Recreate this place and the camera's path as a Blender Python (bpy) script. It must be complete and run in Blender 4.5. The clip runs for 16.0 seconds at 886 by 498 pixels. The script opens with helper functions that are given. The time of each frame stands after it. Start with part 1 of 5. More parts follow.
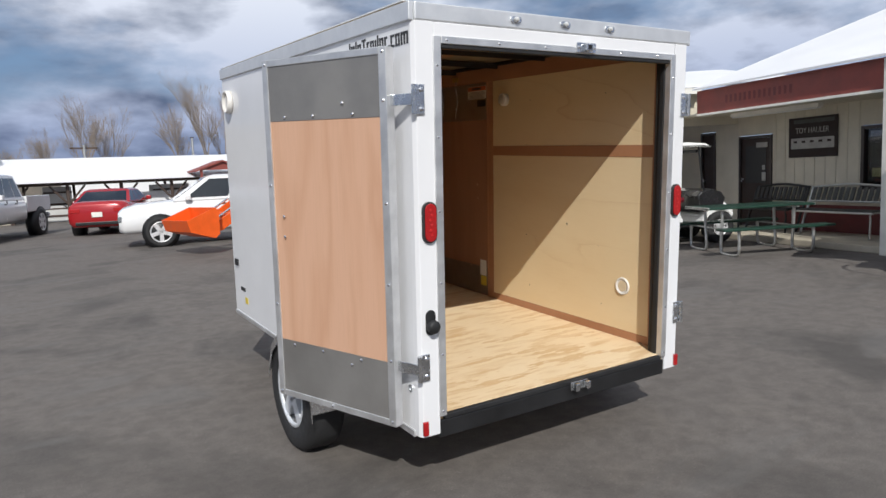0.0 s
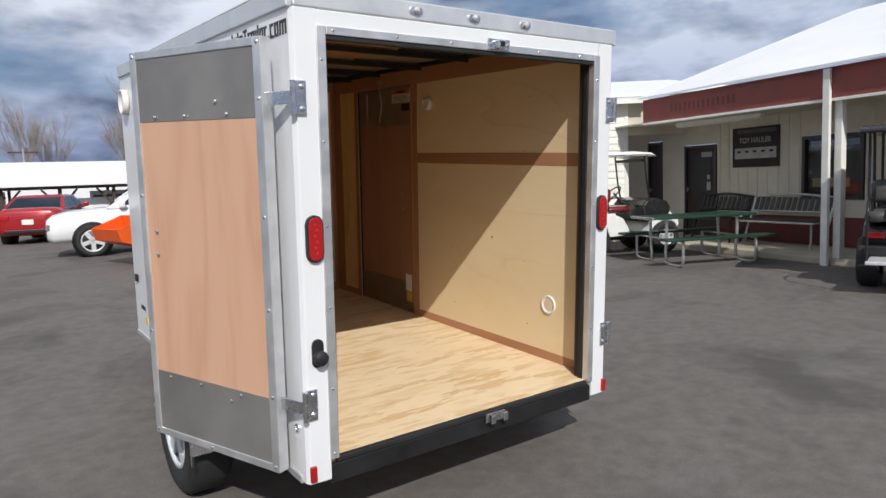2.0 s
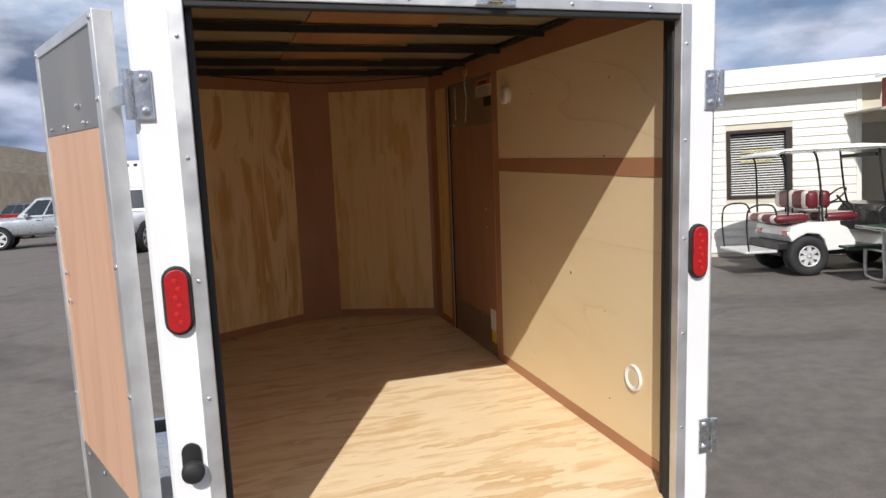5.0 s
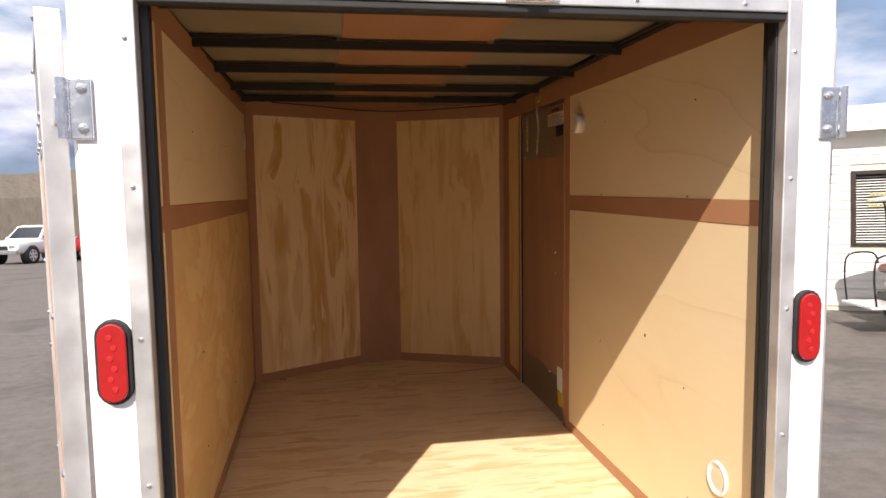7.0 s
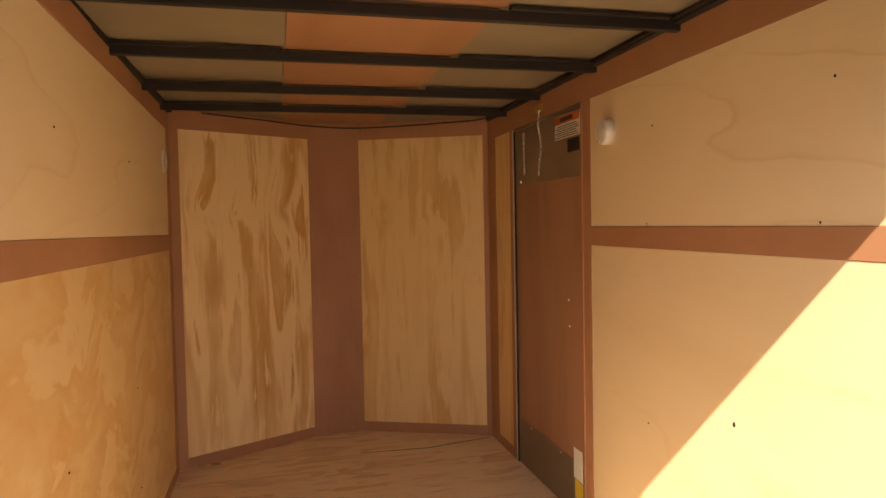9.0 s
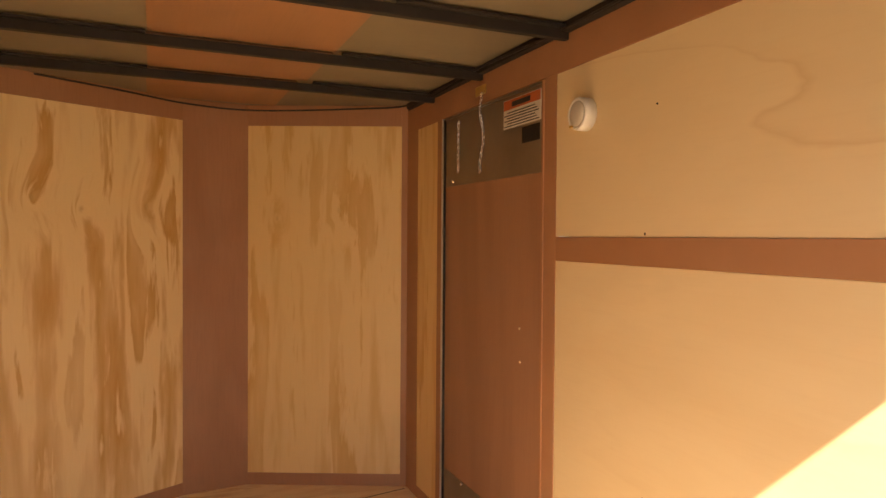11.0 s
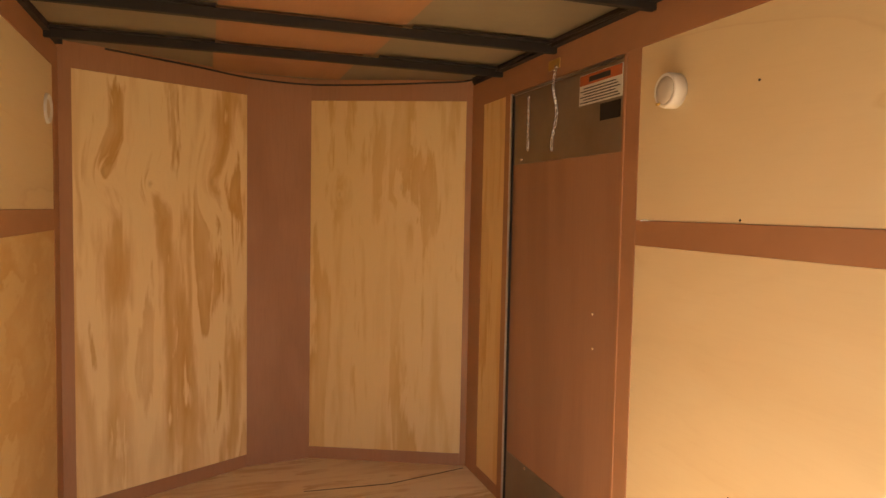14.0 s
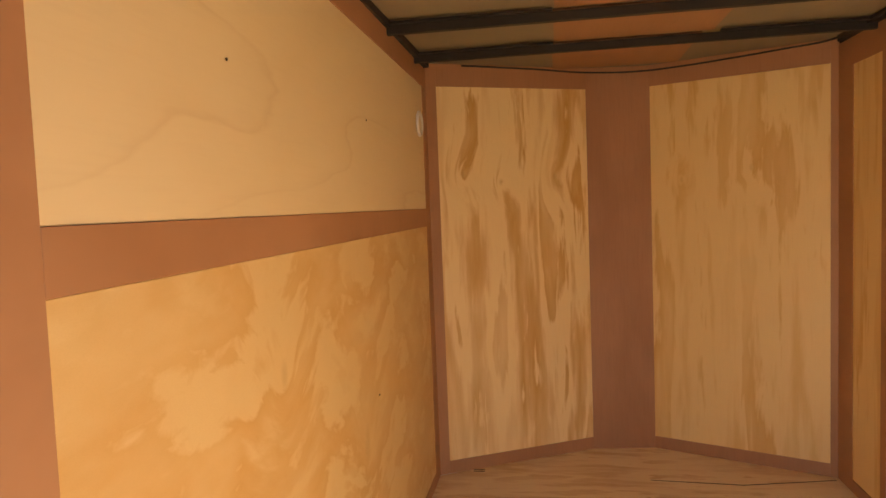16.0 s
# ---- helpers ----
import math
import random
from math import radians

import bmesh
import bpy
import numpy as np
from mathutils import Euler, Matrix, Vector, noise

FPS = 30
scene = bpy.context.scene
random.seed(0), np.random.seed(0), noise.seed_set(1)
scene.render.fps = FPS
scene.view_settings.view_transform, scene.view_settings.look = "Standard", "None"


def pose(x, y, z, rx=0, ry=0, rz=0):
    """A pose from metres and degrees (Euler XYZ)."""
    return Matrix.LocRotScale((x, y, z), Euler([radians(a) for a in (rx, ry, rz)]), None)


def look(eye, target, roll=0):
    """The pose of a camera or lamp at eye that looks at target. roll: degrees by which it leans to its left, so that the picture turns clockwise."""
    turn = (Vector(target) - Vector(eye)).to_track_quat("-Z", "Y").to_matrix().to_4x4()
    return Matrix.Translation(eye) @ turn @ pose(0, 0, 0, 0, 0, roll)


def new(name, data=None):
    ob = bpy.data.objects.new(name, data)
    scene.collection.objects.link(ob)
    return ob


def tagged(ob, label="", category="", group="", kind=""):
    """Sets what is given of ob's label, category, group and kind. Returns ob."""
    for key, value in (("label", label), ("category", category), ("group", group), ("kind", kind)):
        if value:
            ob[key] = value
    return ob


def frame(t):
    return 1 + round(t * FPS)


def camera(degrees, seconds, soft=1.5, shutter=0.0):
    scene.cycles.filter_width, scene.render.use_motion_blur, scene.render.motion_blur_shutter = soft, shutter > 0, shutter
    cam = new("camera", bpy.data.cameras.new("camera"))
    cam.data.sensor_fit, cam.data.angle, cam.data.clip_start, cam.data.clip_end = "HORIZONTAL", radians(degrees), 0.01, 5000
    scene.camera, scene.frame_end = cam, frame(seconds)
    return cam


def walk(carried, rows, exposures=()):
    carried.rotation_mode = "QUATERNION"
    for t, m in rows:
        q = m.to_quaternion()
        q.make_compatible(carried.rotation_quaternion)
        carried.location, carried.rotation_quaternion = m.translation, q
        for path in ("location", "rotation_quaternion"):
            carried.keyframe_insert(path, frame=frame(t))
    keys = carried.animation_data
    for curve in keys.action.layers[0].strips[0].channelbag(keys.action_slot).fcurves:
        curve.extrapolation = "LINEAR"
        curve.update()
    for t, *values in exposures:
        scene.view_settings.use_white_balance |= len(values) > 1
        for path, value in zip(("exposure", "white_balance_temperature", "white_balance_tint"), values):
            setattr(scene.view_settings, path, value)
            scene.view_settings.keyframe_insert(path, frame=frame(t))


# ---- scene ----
cam = camera(66.7, 16.0)
PATH = [
    (0, (-2.307, -2.51, 2.301), (-1.252, -0.84, 1.986), -1.0),
    (0.5, (-2.272, -2.5, 2.29), (-1.205, -0.839, 1.966), -1.1),
    (1, (-2.197, -2.435, 2.29), (-1.113, -0.789, 1.951), -0.6),
    (1.5, (-2.118, -2.368, 2.302), (-0.997, -0.74, 1.998), 0.2),
    (2, (-1.892, -2.359, 2.29), (-0.733, -0.756, 1.995), -0.5),
    (2.5, (-1.676, -2.341, 2.305), (-0.53, -0.73, 2.001), -0.8),
    (3, (-1.44, -2.223, 2.303), (-0.342, -0.581, 1.989), -0.7),
    (3.5, (-1.241, -2.142, 2.318), (-0.197, -0.464, 2.016), -1.3),
    (4, (-0.965, -2.131, 2.326), (-0.111, -0.338, 2.087), -1.9),
    (4.5, (-0.798, -2.045, 2.315), (-0.147, -0.175, 2.031), -2.5),
    (4.7, (-0.745, -1.966, 2.317), (-0.113, -0.091, 2.023), -2.4),
    (6.8, (-0.352, -1.568, 2.298), (-0.044, 0.399, 2.115), -0.5),
    (7, (-0.348, -1.504, 2.31), (-0.024, 0.461, 2.128), -0.8),
    (7.5, (-0.278, -1.312, 2.292), (0.032, 0.658, 2.134), -0.6),
    (8, (-0.233, -1.083, 2.3), (0.036, 0.894, 2.162), -1.0),
    (8.5, (-0.332, -0.887, 2.297), (0.049, 1.074, 2.212), -0.4),
    (9, (-0.333, -0.67, 2.283), (0.135, 1.273, 2.208), -1.1),
    (9.5, (-0.269, -0.489, 2.272), (0.223, 1.448, 2.216), -1.8),
    (10, (-0.282, -0.314, 2.274), (0.389, 1.57, 2.216), -0.8),
    (10.2, (-0.268, -0.219, 2.253), (0.496, 1.629, 2.214), -0.4),
    (12.3, (-0.328, 0.051, 2.295), (0.447, 1.893, 2.218), 1.3),
    (12.5, (-0.337, 0.066, 2.289), (0.422, 1.914, 2.196), 1.1),
    (13, (-0.343, 0.085, 2.287), (0.371, 1.949, 2.169), 1.0),
    (13.5, (-0.337, 0.077, 2.286), (0.344, 1.954, 2.166), 1.2),
    (14, (-0.324, 0.057, 2.284), (0.327, 1.944, 2.164), 1.1),
    (14.5, (-0.32, 0.033, 2.286), (0.299, 1.931, 2.163), 0.8),
    (15, (-0.315, 0.023, 2.288), (0.132, 1.968, 2.16), 0.4),
    (15.5, (-0.301, 0.011, 2.277), (-0.291, 2.008, 2.156), -1.2),
    (16, (-0.306, 0.003, 2.276), (-0.648, 1.969, 2.14), -2.2),
]
TRAILER_POSE = pose(0, 0, -0.66, 3.1, 0, 0)
walk(cam, [(t, TRAILER_POSE @ look(eye, target, roll)) for t, eye, target, roll in PATH],
     exposures=[(0, 0.17, 6150, 10), (2.5, 0.17, 6150, 10), (4.7, 0.35, 6250, 11), (7.0, 1.0, 6850, 16), (8.0, 1.48, 7550, 20),
                (9.0, 1.85, 7750, 18), (12.5, 2.36, 8050, 16), (16.0, 2.35, 7800, 13)])

# ---- world and sun ----
SUN_WAY = Vector((1.0, 2.103, -1.849)).normalized()
SUN_EL = math.asin(-SUN_WAY.z)
world = bpy.data.worlds.new("sky")
scene.world = world
world.use_nodes = True
wn, wl = world.node_tree.nodes, world.node_tree.links
wn.clear()
w_out, w_bg = wn.new("ShaderNodeOutputWorld"), wn.new("ShaderNodeBackground")
w_sky = wn.new("ShaderNodeTexSky")
w_sky.sky_type, w_sky.sun_disc = "NISHITA", False
w_sky.sun_elevation = SUN_EL
w_sky.sun_rotation = math.atan2(-SUN_WAY.x, -SUN_WAY.y)
w_co, w_map = wn.new("ShaderNodeTexCoord"), wn.new("ShaderNodeMapping")
w_map.inputs["Scale"].default_value = (1.0, 1.0, 2.6)
w_map.inputs["Location"].default_value = (0.35, 0.2, 0.1)
w_noise = wn.new("ShaderNodeTexNoise")
w_noise.inputs["Scale"].default_value, w_noise.inputs["Detail"].default_value, w_noise.inputs["Roughness"].default_value = 2.6, 7, 0.55
w_noise2 = wn.new("ShaderNodeTexNoise")
w_noise2.inputs["Scale"].default_value, w_noise2.inputs["Detail"].default_value = 5.5, 8
w_cov, w_shade = wn.new("ShaderNodeValToRGB"), wn.new("ShaderNodeValToRGB")
w_cov.color_ramp.elements[0].position, w_cov.color_ramp.elements[1].position = 0.36, 0.52
w_shade.color_ramp.elements[0].position, w_shade.color_ramp.elements[1].position = 0.38, 0.60
w_shade.color_ramp.elements[0].color = (2.1, 2.5, 3.3, 1)
w_shade.color_ramp.elements[1].color = (10.5, 10.6, 10.9, 1)
w_mix = wn.new("ShaderNodeMix")
w_mix.data_type = "RGBA"
wl.new(w_co.outputs["Generated"], w_map.inputs["Vector"])
wl.new(w_map.outputs["Vector"], w_noise.inputs["Vector"])
wl.new(w_map.outputs["Vector"], w_noise2.inputs["Vector"])
wl.new(w_noise.outputs["Fac"], w_cov.inputs["Fac"])
wl.new(w_noise2.outputs["Fac"], w_shade.inputs["Fac"])
wl.new(w_cov.outputs["Color"], w_mix.inputs["Factor"])
wl.new(w_sky.outputs["Color"], w_mix.inputs["A"])
wl.new(w_shade.outputs["Color"], w_mix.inputs["B"])
w_sep, w_low = wn.new("ShaderNodeSeparateXYZ"), wn.new("ShaderNodeValToRGB")
wl.new(w_co.outputs["Generated"], w_sep.inputs["Vector"])
wl.new(w_sep.outputs["Z"], w_low.inputs["Fac"])
w_low.color_ramp.elements[0].position, w_low.color_ramp.elements[1].position = 0.07, 0.31
w_low.color_ramp.elements[0].color = (0.42, 0.48, 0.64, 1)
w_low.color_ramp.elements[1].color = (1, 1, 1, 1)
w_mul = wn.new("ShaderNodeMix")
w_mul.data_type, w_mul.blend_type = "RGBA", "MULTIPLY"
w_mul.inputs["Factor"].default_value = 1.0
wl.new(w_mix.outputs["Result"], w_mul.inputs["A"])
wl.new(w_low.outputs["Color"], w_mul.inputs["B"])
wl.new(w_mul.outputs["Result"], w_bg.inputs["Color"])
w_bg.inputs["Strength"].default_value = 0.08
wl.new(w_bg.outputs["Background"], w_out.inputs["Surface"])

sun = new("sun", bpy.data.lights.new("sun", "SUN"))
sun.data.energy, sun.data.angle, sun.data.color = 3.35, radians(0.5), (1.0, 0.95, 0.86)
sun.matrix_world = look((-20, -45, 38), Vector((-20, -45, 38)) + SUN_WAY)


# ---- materials ----
class Nodes:
    """A small wrapper to wire node materials."""
    def __init__(self, name):
        self.mat = bpy.data.materials.new(name)
        self.mat.use_nodes = True
        self.t = self.mat.node_tree
        self.b = self.t.nodes["Principled BSDF"]
        self.co = self.t.nodes.new("ShaderNodeTexCoord").outputs["Object"]

    def add(self, kind, **values):
        n = self.t.nodes.new(kind)
        for k, v in values.items():
            n.inputs[k.replace("_", " ")].default_value = v
        return n

    def link(self, a, b):
        self.t.links.new(a, b)

    def mapped(self, scale, offset_random=False):
        m = self.add("ShaderNodeMapping", Scale=scale)
        src = self.co
        if offset_random:
            info = self.t.nodes.new("ShaderNodeObjectInfo")
            mul = self.t.nodes.new("ShaderNodeMath")
            mul.operation = "MULTIPLY"
            mul.inputs[1].default_value = 37.0
            self.link(info.outputs["Random"], mul.inputs[0])
            va = self.t.nodes.new("ShaderNodeVectorMath")
            va.operation = "ADD"
            self.link(src, va.inputs[0])
            self.link(mul.outputs[0], va.inputs[1])
            src = va.outputs[0]
        self.link(src, m.inputs["Vector"])
        return m.outputs["Vector"]

    def noise(self, vec, scale, detail=4, rough=0.5, dist=0.0):
        n = self.add("ShaderNodeTexNoise", Scale=scale, Detail=detail, Roughness=rough, Distortion=dist)
        self.link(vec, n.inputs["Vector"])
        return n.outputs["Fac"]

    def ramp(self, fac, *stops):
        r = self.t.nodes.new("ShaderNodeValToRGB")
        els = r.color_ramp.elements
        while len(els) < len(stops):
            els.new(0.5)
        for e, (p, c) in zip(els, stops):
            e.position, e.color = p, (*c, 1) if len(c) == 3 else c
        self.link(fac, r.inputs["Fac"])
        return r.outputs["Color"]

    def math(self, op, a, b):
        m = self.t.nodes.new("ShaderNodeMath")
        m.operation = op
        for i, v in enumerate((a, b)):
            if isinstance(v, (int, float)):
                m.inputs[i].default_value = v
            else:
                self.link(v, m.inputs[i])
        return m.outputs[0]

    def mix(self, fac, a, b, mode="MIX"):
        m = self.t.nodes.new("ShaderNodeMix")
        m.data_type, m.blend_type = "RGBA", mode
        for key, v in (("Factor", fac), ("A", a), ("B", b)):
            if isinstance(v, (int, float)):
                m.inputs[key].default_value = v
            elif isinstance(v, tuple):
                m.inputs[key].default_value = (*v, 1)
            else:
                self.link(v, m.inputs[key])
        return m.outputs["Result"]

    def bump(self, height, strength, distance=0.01):
        b = self.add("ShaderNodeBump", Strength=strength, Distance=distance)
        self.link(height, b.inputs["Height"])
        self.link(b.outputs["Normal"], self.b.inputs["Normal"])

    def done(self, color=None, rough=0.5, metal=0.0, **more):
        if color is not None:
            if isinstance(color, tuple):
                self.b.inputs["Base Color"].default_value = (*color, 1)
            else:
                self.link(color, self.b.inputs["Base Color"])
        if isinstance(rough, (int, float)):
            self.b.inputs["Roughness"].default_value = rough
        else:
            self.link(rough, self.b.inputs["Roughness"])
        self.b.inputs["Metallic"].default_value = metal
        for k, v in more.items():
            self.b.inputs[k.replace("_", " ")].default_value = v
        return self.mat


def painted(name, c, rough=0.35, var=0.12, scale=6.0, metal=0.0, bump=0.05, **more):
    """Plain paint, plastic or metal with faint dirt and unevenness."""
    n = Nodes(name)
    vec = n.mapped((1, 1, 1), True)
    a = n.noise(vec, scale, 6, 0.6)
    b = n.noise(vec, scale * 9, 3, 0.5)
    dark = tuple(max(0.0, k * (1 - var)) for k in c)
    light = tuple(min(1.0, k * (1 + var * 0.5)) for k in c)
    col = n.ramp(a, (0.35, dark), (0.65, light))
    if bump:
        n.bump(b, bump, 0.002)
    rr = n.ramp(a, (0.3, (rough * 0.8,) * 3), (0.7, (min(1, rough * 1.25),) * 3))
    return n.done(col, rr, metal, **more)


def plywood(name, light, dark, grain, rings=9.0, contrast=(0.25, 0.8), size=1.6, knots=0.0, rough=0.55, fine=0.5):
    """Rotary-cut plywood: contour lines of a stretched noise along the grain (a scale triple), pores and knots."""
    n = Nodes(name)
    vec = n.mapped(grain, True)
    base = n.noise(vec, size, 3, 0.45, 0.6)
    wave = n.math("PINGPONG", n.math("MULTIPLY", base, rings), 0.5)
    big = n.noise(vec, size * 0.8, 2, 0.5)
    amp = n.math("MULTIPLY", wave, n.math("ADD", n.math("MULTIPLY", big, 2.2), -0.25))
    col = n.ramp(amp, (contrast[0] * 0.5, light), (contrast[1] * 0.5, dark))
    pores = n.noise(n.mapped(tuple(g * 30 if g > 1 else g * 4 for g in grain)), 3.0, 3, 0.6)
    col = n.mix(n.ramp(pores, (0.45, (0, 0, 0)), (0.75, (fine * 0.5,) * 3)), col, tuple(k * 0.62 for k in dark))
    if knots:
        v = n.add("ShaderNodeTexVoronoi", Scale=2.3)
        g = tuple(1.0 if k > 1 else 0.45 for k in grain)
        n.link(n.mapped(g, True), v.inputs["Vector"])
        k = n.ramp(v.outputs["Distance"], (0.02, (knots,) * 3), (0.09, (0, 0, 0)))
        col = n.mix(k, col, tuple(c * 0.55 for c in dark))
    n.bump(pores, 0.12, 0.002)
    return n.done(col, rough)


def flame_plywood(name, light, dark, grain, bands=3.0, rag=0.25, size=1.0, eyes=(), plane="xz", haze=0.35, rough=0.55, keep=0.75):
    """Softwood plywood with broad tongues of late wood: one edge of each band is soft, the other sharp and ragged. grain: scales per axis; eyes: knots (u, z, radius)."""
    n = Nodes(name)
    co0 = n.co
    spots = None
    flat_scale = (1, 0, 0.55) if plane == "xz" else (0, 1, 0.55)
    for u, z, r in eyes:
        flat = n.add("ShaderNodeMapping", Scale=flat_scale)
        n.link(co0, flat.inputs["Vector"])
        d = n.t.nodes.new("ShaderNodeVectorMath")
        d.operation = "DISTANCE"
        n.link(flat.outputs["Vector"], d.inputs[0])
        d.inputs[1].default_value = (u, 0, z * 0.55) if plane == "xz" else (0, u, z * 0.55)
        pull = n.ramp(d.outputs["Value"], (0.0, (1, 1, 1)), (r * 0.4, (0.45,) * 3), (r, (0, 0, 0)))
        eye = n.ramp(d.outputs["Value"], (r * 0.03, (0.3,) * 3), (r * 0.10, (0, 0, 0)))
        spots = eye if spots is None else n.mix(1.0, spots, eye, "LIGHTEN")
        move = n.t.nodes.new("ShaderNodeVectorMath")
        move.operation = "MULTIPLY_ADD"
        n.link(pull, move.inputs[0])
        move.inputs[1].default_value = (0.05, 0.05, 0.16)
        n.link(n.co, move.inputs[2])
        n.co = move.outputs[0]
    vec = n.mapped(grain, True)
    base = n.noise(vec, size, 2, 0.4, 0.35)
    ragged = n.noise(n.mapped(tuple(g * 5 for g in grain), True), size, 3, 0.55, 0.4)
    drift = n.noise(n.mapped((0.9, 0.9, 0.9), True), 1.3, 2, 0.5)
    h = n.math("ADD", n.math("MULTIPLY", base, bands), n.math("MULTIPLY", ragged, rag))
    h = n.math("ADD", h, n.math("MULTIPLY", drift, 0.8))
    saw = n.math("FRACT", h, 0.0)
    band = n.ramp(saw, (0.0, (0.45,) * 3), (0.07, (0, 0, 0)), (0.36, (0, 0, 0)), (0.64, (0.7,) * 3), (0.93, (1, 1, 1)), (1.0, (0.45,) * 3))
    cover = n.ramp(n.noise(n.mapped(tuple(g * 0.6 for g in grain), True), size * 1.3, 3, 0.5, 0.6), (0.34, (1 - keep,) * 3), (0.58, (1, 1, 1)))
    band = n.mix(1.0, band, cover, "MULTIPLY")
    col = n.mix(band, light, dark)
    soft = n.noise(n.mapped((1, 1, 1), True), 2.6, 4, 0.6, 0.5)
    col = n.mix(n.ramp(soft, (0.40, (0, 0, 0)), (0.70, (haze,) * 3)), col, tuple((a + b) / 2 for a, b in zip(light, dark)))
    fibre = n.noise(n.mapped(tuple(g * 26 if g > 1.5 else g * 3 for g in grain)), 3.0, 3, 0.6)
    col = n.mix(n.ramp(fibre, (0.45, (0, 0, 0)), (0.78, (0.12,) * 3)), col, tuple(k * 0.78 for k in dark))
    if spots is not None:
        col = n.mix(spots, col, tuple(c * 0.72 for c in dark))
    n.bump(fibre, 0.12, 0.002)
    return n.done(col, rough)


def birch_plywood(name, light, line, warm):
    """Pale rotary-cut birch: clouded colour, a few long thin contour lines, faint fibre, small flecks."""
    n = Nodes(name)
    vec = n.mapped((1.0, 0.42, 1.5), True)
    h = n.math("ADD", n.math("MULTIPLY", n.noise(vec, 1.1, 2, 0.4, 0.5), 7.0), n.math("MULTIPLY", n.noise(n.mapped((1, 2.0, 9.0), True), 1.5, 3, 0.5), 0.35))
    saw = n.math("FRACT", h, 0.0)
    lines = n.ramp(saw, (0.0, (0.9,) * 3), (0.05, (0.25,) * 3), (0.22, (0, 0, 0)), (0.97, (0, 0, 0)), (1.0, (0.7,) * 3))
    cover = n.ramp(n.noise(n.mapped((1, 0.7, 1.3), True), 1.6, 3, 0.5), (0.42, (0.08,) * 3), (0.66, (0.55,) * 3))
    cloud = n.noise(n.mapped((1, 0.6, 1.4), True), 1.8, 5, 0.6, 0.6)
    col = n.mix(n.ramp(cloud, (0.36, (0, 0, 0)), (0.68, (0.6,) * 3)), light, warm)
    col = n.mix(n.mix(1.0, lines, cover, "MULTIPLY"), col, line)
    fibre = n.noise(n.mapped((40, 3.5, 70), True), 2.0, 3, 0.6)
    col = n.mix(n.ramp(fibre, (0.5, (0, 0, 0)), (0.8, (0.10,) * 3)), col, line)
    fleck = n.add("ShaderNodeTexVoronoi", Scale=3.1)
    n.link(n.mapped((1, 0.5, 1.0), True), fleck.inputs["Vector"])
    col = n.mix(n.ramp(fleck.outputs["Distance"], (0.02, (0.55,) * 3), (0.06, (0, 0, 0))), col, line)
    n.bump(fibre, 0.08, 0.002)
    return n.done(col, 0.5)


M_RIGHT = birch_plywood("birch_plywood_wall", (0.79, 0.63, 0.395), (0.62, 0.42, 0.215), (0.74, 0.565, 0.33))
M_LEFT_LOW = flame_plywood("blotchy_plywood_wall", (0.74, 0.53, 0.265), (0.63, 0.37, 0.135), (3.2, 3.2, 7.0), 2.2, 0.7, 1.0, ((1.75, 1.62, 0.34), (1.2, 1.95, 0.2)), "yz", 0.55, 0.5, 0.65)
M_FRONT = flame_plywood("pine_plywood_wall", (0.92, 0.70, 0.385), (0.645, 0.35, 0.105), (9.0, 9.0, 1.15), 3.3, 0.8, 1.0,
                        ((-0.72, 2.40, 0.10), (-0.56, 2.36, 0.10), (-0.32, 2.38, 0.11)), "xz", 0.15, 0.5, 0.85)
M_FRONT_R = flame_plywood("golden_plywood_wall", (0.84, 0.605, 0.29), (0.69, 0.405, 0.135), (9.5, 9.5, 1.0), 2.7, 0.85, 1.0,
                          ((0.52, 2.38, 0.12), (0.25, 2.34, 0.08)), "xz", 0.25, 0.5, 0.75)
M_FLOOR = flame_plywood("fir_plywood_floor", (0.87, 0.69, 0.45), (0.67, 0.44, 0.215), (2.6, 12.0, 1.0), 2.8, 0.9, 1.0, (), "xz", 0.4, 0.55, 0.7)
M_BROWN = plywood("brown_luan", (0.43, 0.215, 0.115), (0.38, 0.18, 0.09), (1.6, 0.6, 0.8), 3.0, (0.2, 1.0), 1.1, 0, 0.55, 0.35)
M_DOORPLY = plywood("reddish_luan_door", (0.63, 0.38, 0.25), (0.55, 0.31, 0.19), (3.0, 3.0, 0.45), 4.0, (0.2, 1.0), 1.1, 0.2, 0.5, 0.3)
M_SIDEDOOR = plywood("dark_luan_door", (0.38, 0.195, 0.115), (0.33, 0.165, 0.095), (3.0, 3.0, 0.45), 4.0, (0.2, 1.0), 1.1, 0, 0.5, 0.4)
M_CEIL_LUAN = plywood("orange_luan_ceiling", (0.37, 0.19, 0.098), (0.31, 0.155, 0.077), (2.0, 0.6, 1), 4.0, (0.2, 1.0), 0.9, 0, 0.55, 0.3)
M_CEIL_GREY = painted("greyed_ceiling_sheet", (0.25, 0.205, 0.135), 0.55, 0.25, 2.5)
M_BOW = painted("dark_steel_bow", (0.020, 0.015, 0.012), 0.7, 0.3)
M_WHITE = painted("white_aluminium_skin", (0.80, 0.80, 0.81), 0.12, 0.04, 1.5, 0.0, 0.01)
M_ALU = painted("mill_aluminium_trim", (0.76, 0.76, 0.76), 0.42, 0.12, 9.0, 0.8)
M_ALUW = painted("anodised_roof_trim", (0.78, 0.79, 0.80), 0.42, 0.08, 7.0, 0.6)
M_SHEET = painted("dull_galvanised_sheet", (0.31, 0.298, 0.282), 0.45, 0.18, 2.5, 0.6)
